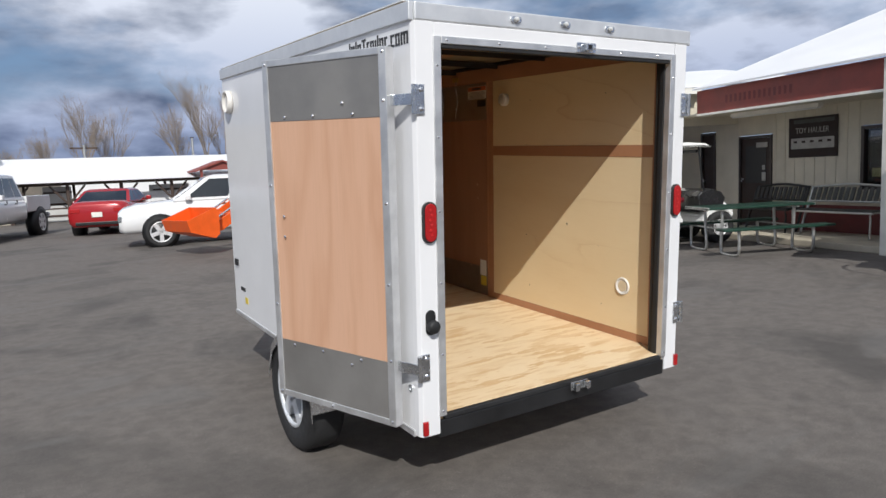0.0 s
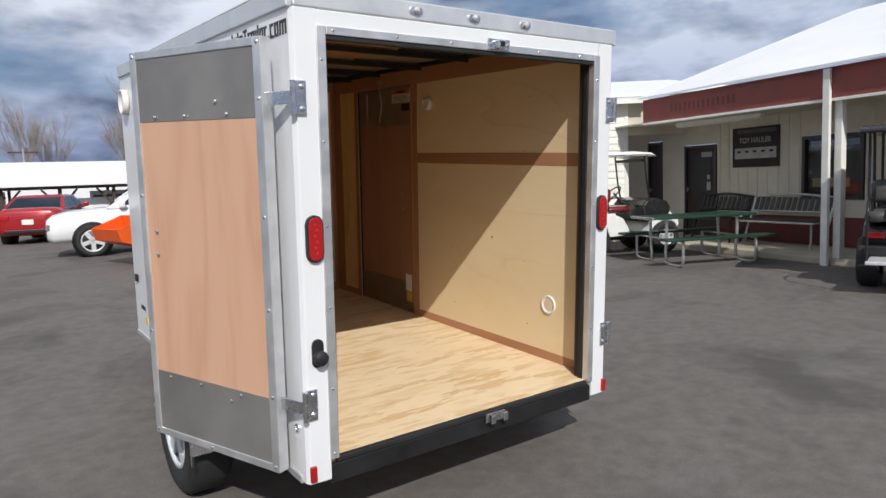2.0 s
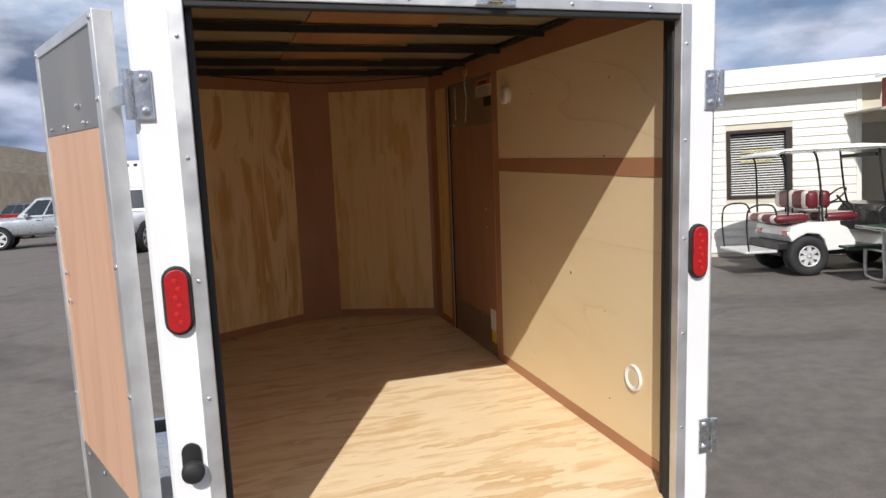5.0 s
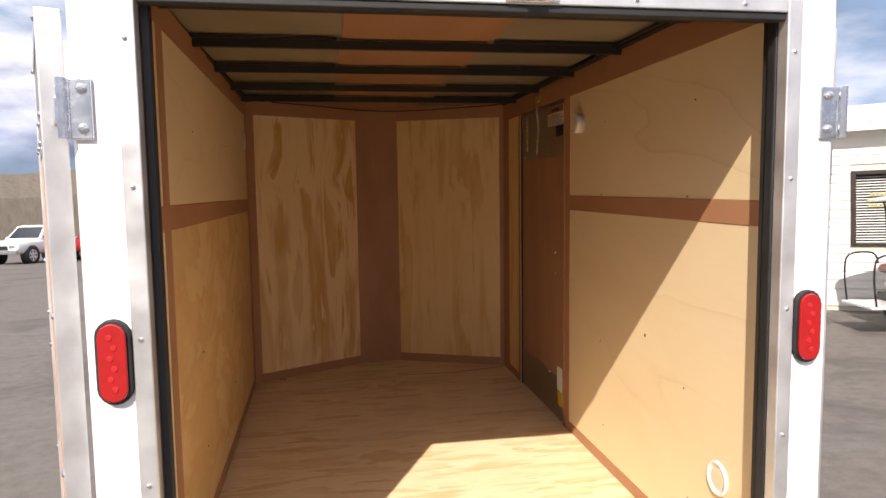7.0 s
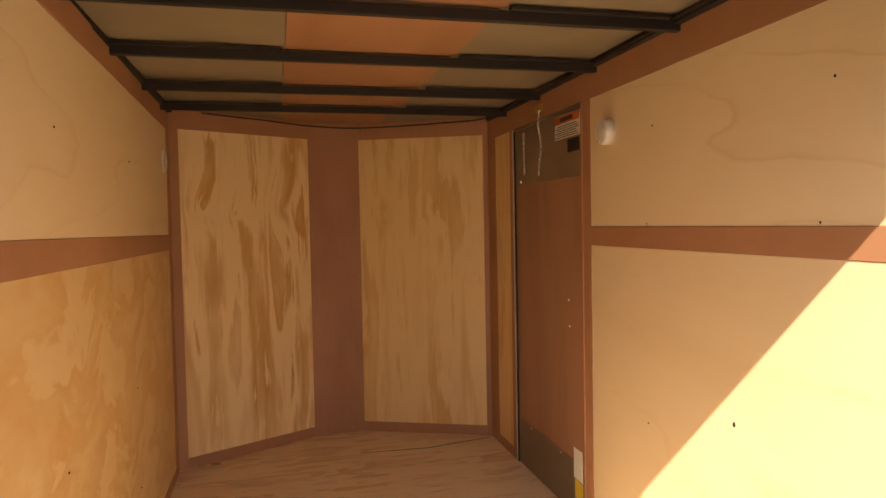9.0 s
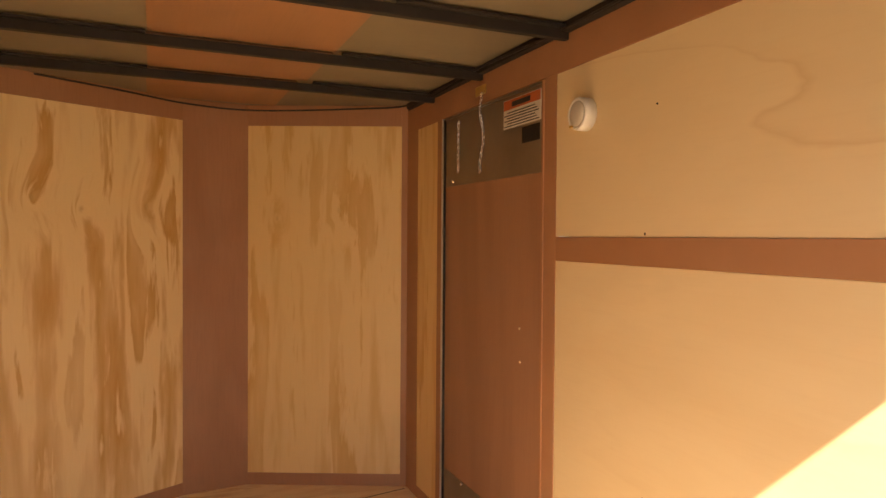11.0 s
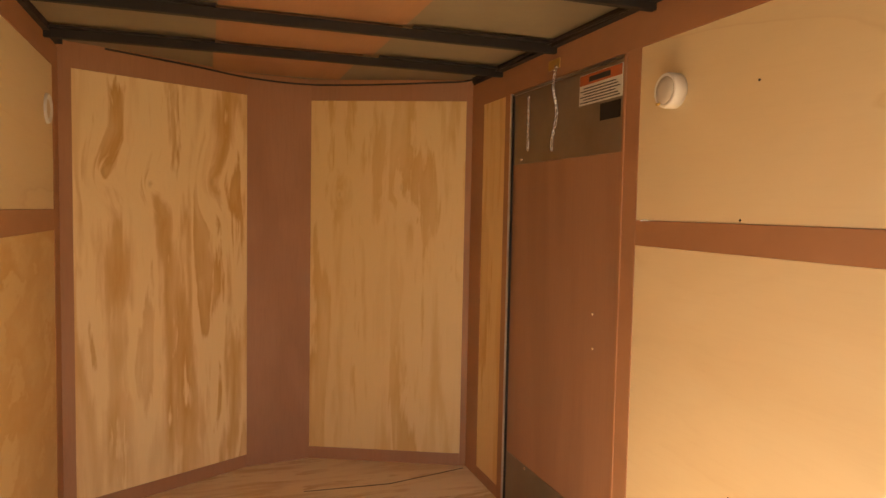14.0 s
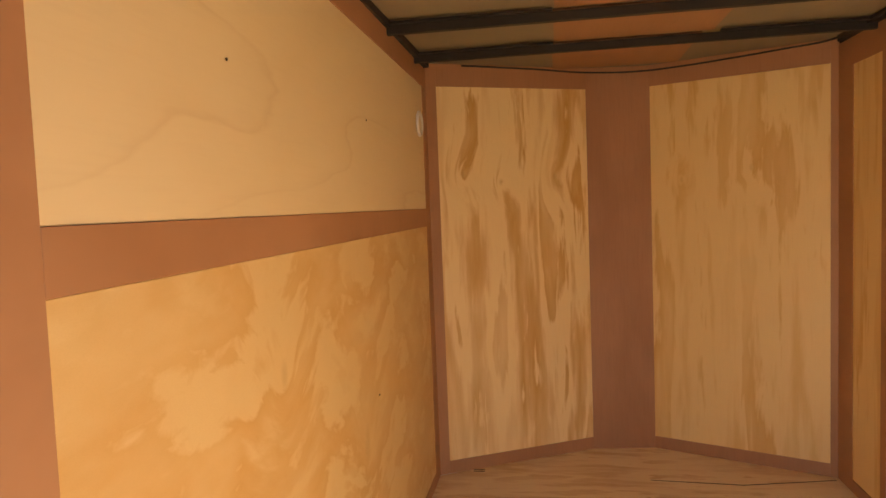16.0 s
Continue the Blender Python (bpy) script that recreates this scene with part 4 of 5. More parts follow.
sb("wainscot", 0.55, 9.0, 1.35, 1.43, 0.11, 0.60, M_MAROON, "maroon boarding below the windows", 0.004)
for k in range(38):
    u = 0.62 + k * 0.22
    if not 2.4 < u < 3.58:
        sb("batten", u, u + 0.012, 1.352, 1.36, 0.61, 2.39, M_CREAM)
for u0, u1, zt, lab in ((-1.44, -1.0, 2.10, "plain dark door"), (-0.32, 0.53, 1.96, "dark brown entrance door with a window and notices")):
    d = sb("door", u0 + 0.05, u1 - 0.05, 1.38, 1.42, 0.12, zt - 0.05, M_DKDOOR, lab, 0.006)
    for a, b_, c, e in ((u0, u0 + 0.048, 0.11, zt), (u1 - 0.048, u1, 0.11, zt), (u0 + 0.049, u1 - 0.049, zt - 0.048, zt)):
        sb("door_frame", a, b_, 1.345, 1.43, c, e, M_FRAME, "", 0.003, d)
    sb("handle", u0 + 0.08, u0 + 0.11, 1.33, 1.38, 1.02, 1.10, M_ZINC, "metal handle", 0.004, d)
    if u1 > 0:
        sb("door_glass", u0 + 0.16, u1 - 0.16, 1.374, 1.379, 1.0, zt - 0.2, M_BLACK, "", 0.0, d)
        sb("notice", u1 - 0.26, u1 - 0.16, 1.368, 1.373, 1.05, 1.22, M_POSTERW, "", 0.0, d)
        sb("notice", u1 - 0.25, u1 - 0.18, 1.368, 1.373, 1.27, 1.36, M_POSTERW, "", 0.0, d)
        sb("notice", u0 + 0.45, u1 - 0.12, 1.368, 1.373, 1.72, 1.82, M_SHEET, "", 0.0, d)
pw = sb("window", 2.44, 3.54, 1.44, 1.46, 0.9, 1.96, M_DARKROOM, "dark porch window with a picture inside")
for a, b_, c, e in ((2.44, 2.50, 0.89, 1.97), (3.48, 3.54, 0.89, 1.97), (2.501, 3.479, 0.89, 0.95), (2.501, 3.479, 1.91, 1.97)):
    sb("window_frame", a, b_, 1.33, 1.44, c, e, M_FRAME, "dark window frame", 0.004, pw)
wg = sb("pane", 2.50, 3.48, 1.385, 1.390, 0.95, 1.91, M_GLASS, "", 0.0, pw)
wg.visible_shadow = False
sb("inner_poster", 2.56, 3.30, 1.415, 1.42, 1.02, 1.86, M_GSLAT, "faded picture behind the glass", 0.0, pw)
sb("inner_poster", 2.60, 3.26, 1.410, 1.414, 1.1, 1.25, M_LEAF, "", 0.0, pw)
sb("inner_poster", 2.56, 3.42, 1.408, 1.412, 1.78, 1.88, M_POSTERW, "", 0.0, pw)
for u in (3.86, 8.4):
    p = sb("porch_post", u + 0.10, u + 0.21, 0.05, 0.16, 0.11, 2.40, M_TRIMW, "cream square porch post", 0.006)
    sb("post_board", u, u + 0.105, -0.085, -0.032, 0.0, 2.84, M_TRIMW, "", 0.004, p)

# roof: shallow white metal roof rising away from the porch
bm = B()
prism(bm, [(-0.14, 2.865), (6.2, 4.95), (6.2, 4.98), (-0.14, 2.90)], "x", 0.0, 9.0)
part("roof", bm, M_ROOF, shop, "white metal roof")

# angled siding wing
WING = pose(-0.72, 0.55, 0, 0, 0, math.degrees(math.atan2(0.59, -0.81)) + 101.53)
wing = thing("shop_wing", Matrix(), "", "")
for k in list(wing.keys()):
    del wing[k]
wing["label"] = "cream lap-sided wing of the shop"
wing.parent = shop
wing.matrix_basis = WING


def wb(name, u0, u1, v0, v1, z0, z1, mat, label="", bevel=0.0, parent=None):
    # runs along +x from the corner, its face towards +y
    return part(name, box(B(), u0, u1, v0, v1, z0, z1, bevel), mat, parent or wing, label)


for z0, z1, u0, u1 in ((0.0, 1.06, 0.29, 9.0), (2.24, 2.92, -0.9, 9.0), (1.06, 2.24, 0.29, 1.35), (1.06, 2.24, 2.39, 9.0)):
    wb("wing_wall", u0, u1, -0.16, 0.0, z0, z1, M_CREAM)
for i in range(20):
    z = 0.08 + i * 0.143
    spans = [(0.36, 9.0)]
    if z + 0.143 > 1.04 and z < 2.27:
        spans = [(0.36, 1.33), (2.42, 9.0)]
    for a, b_ in spans:
        bm = B()
        prism(bm, [(0.002, z + 0.148), (0.006, z + 0.148), (0.024, z), (0.002, z)], "x", a, b_)
        part("siding_board", bm, M_SIDING, wing)
wb("corner_board", 0.28, 0.36, -0.1, 0.03, 0.0, 2.92, M_TRIMW, "white corner board", 0.004)
wb("eave_board", -0.05, 9.0, 0.02, 0.30, 2.91, 2.93, M_TRIMW, "white soffit")
wb("eave_board", -0.05, 9.0, 0.30, 0.325, 2.87, 3.0, M_TRIMW, "white eave board", 0.004)
bm = B()
prism(bm, [(0.34, 3.0), (-6.0, 4.1), (-6.0, 4.13), (0.34, 3.03)], "x", -2.6, 9.0)
part("wing_roof", bm, M_ROOF, wing, "white metal roof")
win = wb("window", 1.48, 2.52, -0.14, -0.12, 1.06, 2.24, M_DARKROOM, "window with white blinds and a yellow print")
for a, b_, c, e in ((1.47, 1.57, 1.05, 2.26), (2.46, 2.53, 1.05, 2.26), (1.571, 2.459, 1.05, 1.10), (1.571, 2.459, 2.20, 2.26)):
    wb("window_frame", a, b_, -0.10, 0.035, c, e, M_FRAME, "dark window frame", 0.004, win)
slat = None
for i in range(25):
    z = 1.115 + i * 0.0435
    if slat is None:
        slat = part("blind_slat", box(B(), 1.575, 2.455, -0.079, -0.055, -0.001, 0.001, 0, Matrix.Rotation(radians(0), 4, "X")), M_BLIND, win)
        slat.matrix_basis = Matrix.Translation((0, 0, z)) @ Matrix.Translation((0, -0.067, 0)) @ Matrix.Rotation(radians(-40), 4, "X") @ Matrix.Translation((0, 0.067, 0))
    else:
        again("blind_slat", slat, Matrix.Translation((0, 0, z)) @ Matrix.Translation((0, -0.067, 0)) @ Matrix.Rotation(radians(-40), 4, "X") @ Matrix.Translation((0, 0.067, 0)), win)
for k, (z, a, b_) in enumerate(((1.88, 1.78, 2.28), (1.79, 1.72, 2.32), (1.70, 1.78, 2.3))):
    for i in range(9):
        f = a + (b_ - a) * i / 9
        wb("window_print", f, f + (b_ - a) / 9 * 0.72, -0.03, -0.028, z - 0.025, z + 0.025, M_LEAF, "", 0.0, win)
win.matrix_basis = Matrix.Translation((-0.13, 0, 0))
wb("alarm_box", 2.75, 2.95, 0.03, 0.1, 2.28, 2.40, M_BLACK, "small dark box under the eave", 0.005)


# wall sign, porch lamp
sign = thing("wall_sign", shop.matrix_world @ pose(0.95, 1.335, 1.48), "dark wall sign with pale lettering on the porch wall", "sign")
part("board", box(B(), 0, 1.04, 0, 0.022, 0, 0.74, 0.004), M_POSTER, sign)
part("picture", box(B(), 0.06, 0.98, -0.006, -0.001, 0.16, 0.36), M_POSTERW, sign, "pale picture strip")
for k in range(5):
    part("picture_mark", box(B(), 0.12 + k * 0.18, 0.20 + k * 0.18, -0.010, -0.0065, 0.27, 0.31), M_POSTER, sign)
part("title_bar", box(B(), 0.12, 0.98, -0.006, -0.001, 0.63, 0.70), M_GSLAT, sign)


def words(text, size, m, mat, parent, name="lettering"):
    cu = bpy.data.curves.new(name, "FONT")
    cu.body, cu.size, cu.extrude = text, size, 0.002
    tmp = bpy.data.objects.new(name, cu)
    me = bpy.data.meshes.new_from_object(tmp)
    bpy.data.objects.remove(tmp)
    me.materials.append(mat)
    o = new(name, me)
    o.parent = parent
    o.matrix_basis = m
    return o


words("TOY HAULER", 0.145, pose(0.16, -0.004, 0.45, 90, 0, 0) @ Matrix.Diagonal((0.82, 1, 1, 1)), M_POSTERW, sign)
lampfix = thing("strip_light", shop.matrix_world @ pose(0.18, 0.7, 2.33), "long white fluorescent strip light under the porch ceiling", "lamp")
part("housing", box(B(), 0, 2.0, -0.06, 0.06, 0.0, 0.07, 0.006), M_TRIMW, lampfix)
for dy in (-0.035, 0.035):
    part("lamp_tube", rod(B(), (0.03, dy, -0.012), (1.97, dy, -0.012), 0.012, 10), M_BLIND, lampfix)


# benches on the porch
def porch_bench(m, label, w, frame_mat, slat_mat):
    b = thing("porch_bench", m, label, "bench", "benches on the porch")
    bm = B()
    tube(bm, smooth_path([(0, -0.05, 0.0), (0.0, 0.05, 0.3), (0.0, 0.12, 0.44), (0, 0.26, 0.8), (0.02, 0.28, 0.82), (w * 0.3, 0.28, 0.86), (w * 0.5, 0.28, 0.875), (w * 0.7, 0.28, 0.86), (w - 0.02, 0.28, 0.82), (w, 0.26, 0.8),
                          (w, 0.12, 0.44), (w, 0.05, 0.3), (w, -0.05, 0.0)], 4), 0.022, 8)
    part("frame", bm, frame_mat, b, "", True)
    part("rail", rod(B(), (0, 0.15, 0.58), (w, 0.15, 0.58), 0.018, 8), frame_mat, b)
    part("rail", rod(B(), (0, -0.25, 0.42), (w, -0.25, 0.42), 0.018, 8), frame_mat, b)
    for x in (0.03, w - 0.03):
        part("leg", tube(B(), smooth_path([(x, -0.28, 0.0), (x, -0.27, 0.3), (x, -0.25, 0.42), (x, 0.1, 0.42)], 4), 0.018, 8), frame_mat, b)
    n = int(w / 0.105)
    first = None
    for k in range(n):
        x = 0.06 + k * (w - 0.12) / (n - 1)
        mm = Matrix.Translation((x, 0.21, 0.71)) @ Matrix.Rotation(radians(-20), 4, "X")
        if first is None:
            first = part("back_slat", box(B(), -0.036, 0.036, -0.008, 0.008, -0.12, 0.12, 0.003), slat_mat, b)
            first.matrix_basis = mm
        else:
            again("back_slat", first, mm, b)
    for k in range(5):
        part("seat_slat", box(B(), 0.02, w - 0.02, -0.24 + k * 0.075, -0.18 + k * 0.075, 0.435, 0.455, 0.003), slat_mat, b)


porch_bench(shop.matrix_world @ pose(1.62, 0.95, 0.11), "metal-framed porch bench with dark upright slats", 1.55, M_GALV, M_GSLAT)
porch_bench(shop.matrix_world @ pose(0.28, 1.0, 0.11), "dark metal porch bench against the wall", 1.2, M_BLACK, M_BLACK)


# ---- picnic table ----
table = thing("picnic_table", Matrix.Translation((7.8, 4.02, 0)) @ Matrix.Rotation(math.atan2(-0.41, 0.91), 4, "Z"), "dark green picnic table on bent galvanised legs", "table")
for k in range(3):
    part("top_plank", box(B(), -0.92, 0.92, -0.37 + k * 0.25, -0.13 + k * 0.25, 0.725, 0.76, 0.008), M_GREEN, table)
for s in (-1, 1):
    part("bench_seat", box(B(), -0.92, 0.92, s * 0.70 - 0.13, s * 0.70 + 0.13, 0.42, 0.455, 0.008), M_GREEN, table)
for x in (-0.62, 0.62):
    for s in (-1, 1):
        bm = tube(B(), smooth_path([(x, s * 0.26, 0.725), (x, s * 0.25, 0.45), (x, s * 0.22, 0.1), (x, s * 0.30, 0.025), (x, s * 0.62, 0.025), (x, s * 0.72, 0.1), (x, s * 0.72, 0.42)], 6), 0.024, 10)
        part("leg", bm, M_GALV, table, "bent galvanised tube leg", True)
    part("brace", rod(B(), (x, -0.72, 0.405), (x, 0.72, 0.405), 0.015, 8), M_GALV, table)
    part("end_plate", box(B(), x - 0.02, x + 0.02, -0.36, 0.36, 0.70, 0.724, 0.003), M_GALV, table)
for x in (-0.92, 0.895):
    part("end_cap", box(B(), x, x + 0.025, -0.37, 0.37, 0.722, 0.7625, 0.004), M_GALV, table)


# ---- golf carts ----
M_CARTW = painted("white_cart_body", (0.80, 0.80, 0.78), 0.25, 0.05, 3, 0, 0.0, Coat_Weight=0.5)
M_CARTK = painted("black_cart_body", (0.02, 0.02, 0.022), 0.25, 0.3, 3, 0, 0.0, Coat_Weight=0.4)
M_SEATM = painted("maroon_vinyl", (0.13, 0.014, 0.022), 0.4, 0.15, 8)
M_SEATW = painted("cream_vinyl", (0.74, 0.70, 0.64), 0.45, 0.08, 8)
M_ALLOY = painted("machined_alloy_rim", (0.74, 0.74, 0.75), 0.35, 0.12, 14, 0.35)


def golf_cart(m, label, body, seat_a, seat_b, roof_mat):
    """A lifted golf cart: +x ahead, +y to its left."""
    c = thing("golf_cart", m, label, "golf cart", "golf carts by the shop")
    w = 0.56
    # body sides swept over the rear wheel, cowl in front
    side = [(-0.95, 0.52), (-1.0, 0.62), (-0.96, 0.74), (-0.75, 0.80), (-0.35, 0.80), (-0.12, 0.70), (0.0, 0.50), (0.0, 0.38), (-0.42, 0.36), (-0.46, 0.52), (-0.55, 0.62), (-0.72, 0.64), (-0.86, 0.58)]
    part("rear_body", prism(B(), side, "y", -w, w, 0.02), body, c)
    cowl = [(0.44, 0.40), (0.52, 0.62), (0.54, 0.88), (0.62, 0.92), (0.84, 0.84), (1.08, 0.68), (1.14, 0.54), (1.10, 0.46), (1.02, 0.56), (0.86, 0.62), (0.72, 0.58), (0.64, 0.44)]
    part("front_cowl", prism(B(), cowl, "y", -w * 0.94, w * 0.94, 0.03), body, c)
    part("dash", prism(B(), [(0.40, 0.60), (0.34, 0.92), (0.42, 1.01), (0.62, 1.05), (0.86, 0.98), (0.95, 0.86), (0.90, 0.70), (0.54, 0.60)], "y", -w * 0.95, w * 0.95, 0.03), M_CARTK, c, "black dashboard")
    part("floor_pan", box(B(), -0.15, 0.62, -w * 0.96, w * 0.96, 0.34, 0.40, 0.015), M_CARTK, c)
    part("chassis", box(B(), -1.02, 0.95, -0.35, 0.35, 0.28, 0.36, 0.01), M_BLACK, c)
    part("rear_bumper", box(B(), -1.12, -0.98, -0.52, 0.52, 0.40, 0.52, 0.02), M_BLACK, c)
    part("foot_step", box(B(), -1.62, -1.12, -0.46, 0.46, 0.36, 0.40, 0.01), M_ALLOY, c, "tread-plate rear foot step")
    part("front_bumper", box(B(), 1.08, 1.18, -0.42, 0.42, 0.36, 0.48, 0.02), M_BLACK, c)
    for y in (-0.42, 0.42):
        part("tail_light", box(B(), -1.0, -0.955, y - 0.09, y + 0.09, 0.60, 0.68, 0.012), M_RED, c)
        part("headlight", box(B(), 1.06, 1.13, y - 0.09, y + 0.09, 0.58, 0.66, 0.012), M_CLEAR, c)
    # seats with alternating stripes
    for x0, x1, z0, z1, nm in ((-0.42, 0.08, 0.80, 0.93, "seat"), (-0.50, -0.34, 1.0, 1.27, "backrest"), (-1.18, -0.66, 0.80, 0.93, "rear_seat"), (-0.70, -0.52, 1.0, 1.27, "rear_backrest")):
        s = part(nm, box(B(), x0, x1, -w * 0.94, w * 0.94, z0, z1, 0.06), seat_a, c, "padded vinyl cushion", True)
        for y in (-0.40, 0.0, 0.40):
            part("stripe", box(B(), x0 - 0.004, x1 + 0.004, y - 0.11, y + 0.11, z0 - 0.004, z1 + 0.004, 0.06), seat_b, s, "", True)
    for y in (-0.5, 0.5):
        part("seat_back_bar", rod(B(), (-0.515, y, 0.78), (-0.515, y, 1.02), 0.014, 8), M_BLACK, c)
        part("roof_post", tube(B(), smooth_path([(0.52, y, 0.92), (0.44, y, 1.3), (0.38, y, 1.86)], 4), 0.017, 8), M_BLACK, c)
        part("roof_post", tube(B(), smooth_path([(-0.46, y, 0.8), (-0.50, y, 1.4), (-0.56, y, 1.8), (-0.66, y, 1.86)], 4), 0.017, 8), M_BLACK, c)
        part("roof_post", tube(B(), smooth_path([(-0.98, y, 0.8), (-0.99, y, 1.5), (-1.02, y, 1.78), (-1.08, y, 1.855)], 4), 0.015, 8), M_BLACK, c)
        part("grab_rail", tube(B(), smooth_path([(-1.55, y * 0.9, 0.40), (-1.58, y * 0.9, 0.8), (-1.52, y * 0.9, 1.06), (-1.2, y * 0.9, 1.08), (-1.12, y * 0.9, 0.9)], 4), 0.014, 8), M_BLACK, c)
        part("arm_rest", tube(B(), smooth_path([(-0.40, y, 0.86), (-0.38, y, 1.06), (-0.1, y, 1.08), (0.0, y, 0.95), (0.02, y, 0.82)], 4), 0.014, 8), M_BLACK, c)
    roof = [(-1.22, 1.82), (-1.16, 1.88), (-0.9, 1.92), (0.1, 1.94), (0.48, 1.91), (0.60, 1.85), (0.56, 1.83), (0.4, 1.85), (-1.05, 1.85)]
    part("canopy", prism(B(), roof, "y", -0.60, 0.60, 0.03), roof_mat, c, "moulded canopy roof", True)
    part("mirror_bar", box(B(), 0.36, 0.40, -0.45, 0.45, 1.74, 1.80, 0.008), M_BLACK, c)
    # steering
    part("steering_column", rod(B(), (0.44, 0.25, 0.85), (0.18, 0.25, 1.15), 0.02, 8), M_BLACK, c)
    ring = [(0.17 * math.cos(a), 0.17 * math.sin(a), 0) for a in [k * math.tau / 20 for k in range(21)]]
    sw = part("steering_wheel", tube(B(), ring, 0.014, 6), M_BLACK, c, "", True)
    sw.matrix_basis = Matrix.Translation((0.17, 0.25, 1.16)) @ Matrix.Rotation(radians(-42), 4, "Y")
    part("number_plate", box(B(), 1.18, 1.19, -0.15, 0.15, 0.40, 0.48), M_LABEL, c)
    for x in (-0.72, 0.78):
        for s in (-1, 1):
            holder = Matrix.Translation((x, s * 0.50, 0.30)) @ Matrix.Rotation(radians(90), 4, "Z")
            wh = wheel(c, (0, 0, 0), 0.30, 0.24, 0.155, M_ALLOY, 7, s)
            wh.matrix_basis = holder
    return c


CART_WAY = math.atan2(-0.31, 0.95)
golf_cart(Matrix.Translation((7.97, 5.82, 0)) @ Matrix.Rotation(CART_WAY, 4, "Z") @ Matrix.Scale(0.95, 4), "white golf cart with maroon and cream seats and canopy", M_CARTW, M_SEATM, M_SEATW, M_CARTW)
golf_cart(Matrix.Translation((7.86, 0.80, 0)) @ Matrix.Rotation(radians(16), 4, "Z"), "black golf cart with dark seats", M_CARTK, M_CARTK, M_GSLAT, M_CARTK)


# ---- parked vehicles ----
M_GLASSD = painted("dark_car_glass", (0.02, 0.025, 0.03), 0.05, 0.2, 3, 0, 0.0, Coat_Weight=0.8)
M_CARRED = painted("red_car_paint", (0.36, 0.012, 0.016), 0.22, 0.06, 2, 0.1, 0.0, Coat_Weight=0.8)
M_CARWHITE = painted("white_car_paint", (0.80, 0.80, 0.80), 0.22, 0.04, 2, 0, 0.0, Coat_Weight=0.8)
M_CARSILV = painted("silver_car_paint", (0.42, 0.45, 0.48), 0.28, 0.06, 2, 0.5, 0.0, Coat_Weight=0.6)
M_CARDARK = painted("dark_grey_car_paint", (0.10, 0.105, 0.11), 0.28, 0.1, 2, 0.3, 0.0, Coat_Weight=0.6)
M_HEAD = painted("grey_headlamp_glass", (0.26, 0.28, 0.30), 0.12, 0.2, 20, 0.3, 0.0)
M_LOADER = painted("orange_loader_paint", (0.80, 0.11, 0.01), 0.4, 0.1, 4)


def loft(bm, sections):
    rings = [[bm.verts.new(p) for p in s] for s in sections]
    n = len(rings[0])
    for a, b in zip(rings, rings[1:]):
        for k in range(n):
            bm.faces.new((a[k], a[(k + 1) % n], b[(k + 1) % n], b[k]))
    bm.faces.new(rings[0]), bm.faces.new(rings[-1][::-1])
    bmesh.ops.recalc_face_normals(bm, faces=bm.faces[:])
    return bm


def section(x, w, z0, zs, zt, r=0.07):
    """A car section at x: half width w, underside z0, shoulder zs, top zt."""
    half = [(w * 0.86, z0), (w * 0.97, z0 + 0.10), (w, (z0 + zs) / 2), (w * 0.985, zs - 0.04), (w * 0.94, zs + (zt - zs) * 0.5), (w * 0.80, zt - 0.01), (w * 0.45, zt + 0.012)]
    return [(x, y, z) for y, z in half] + [(x, -y, z) for y, z in half[::-1]]


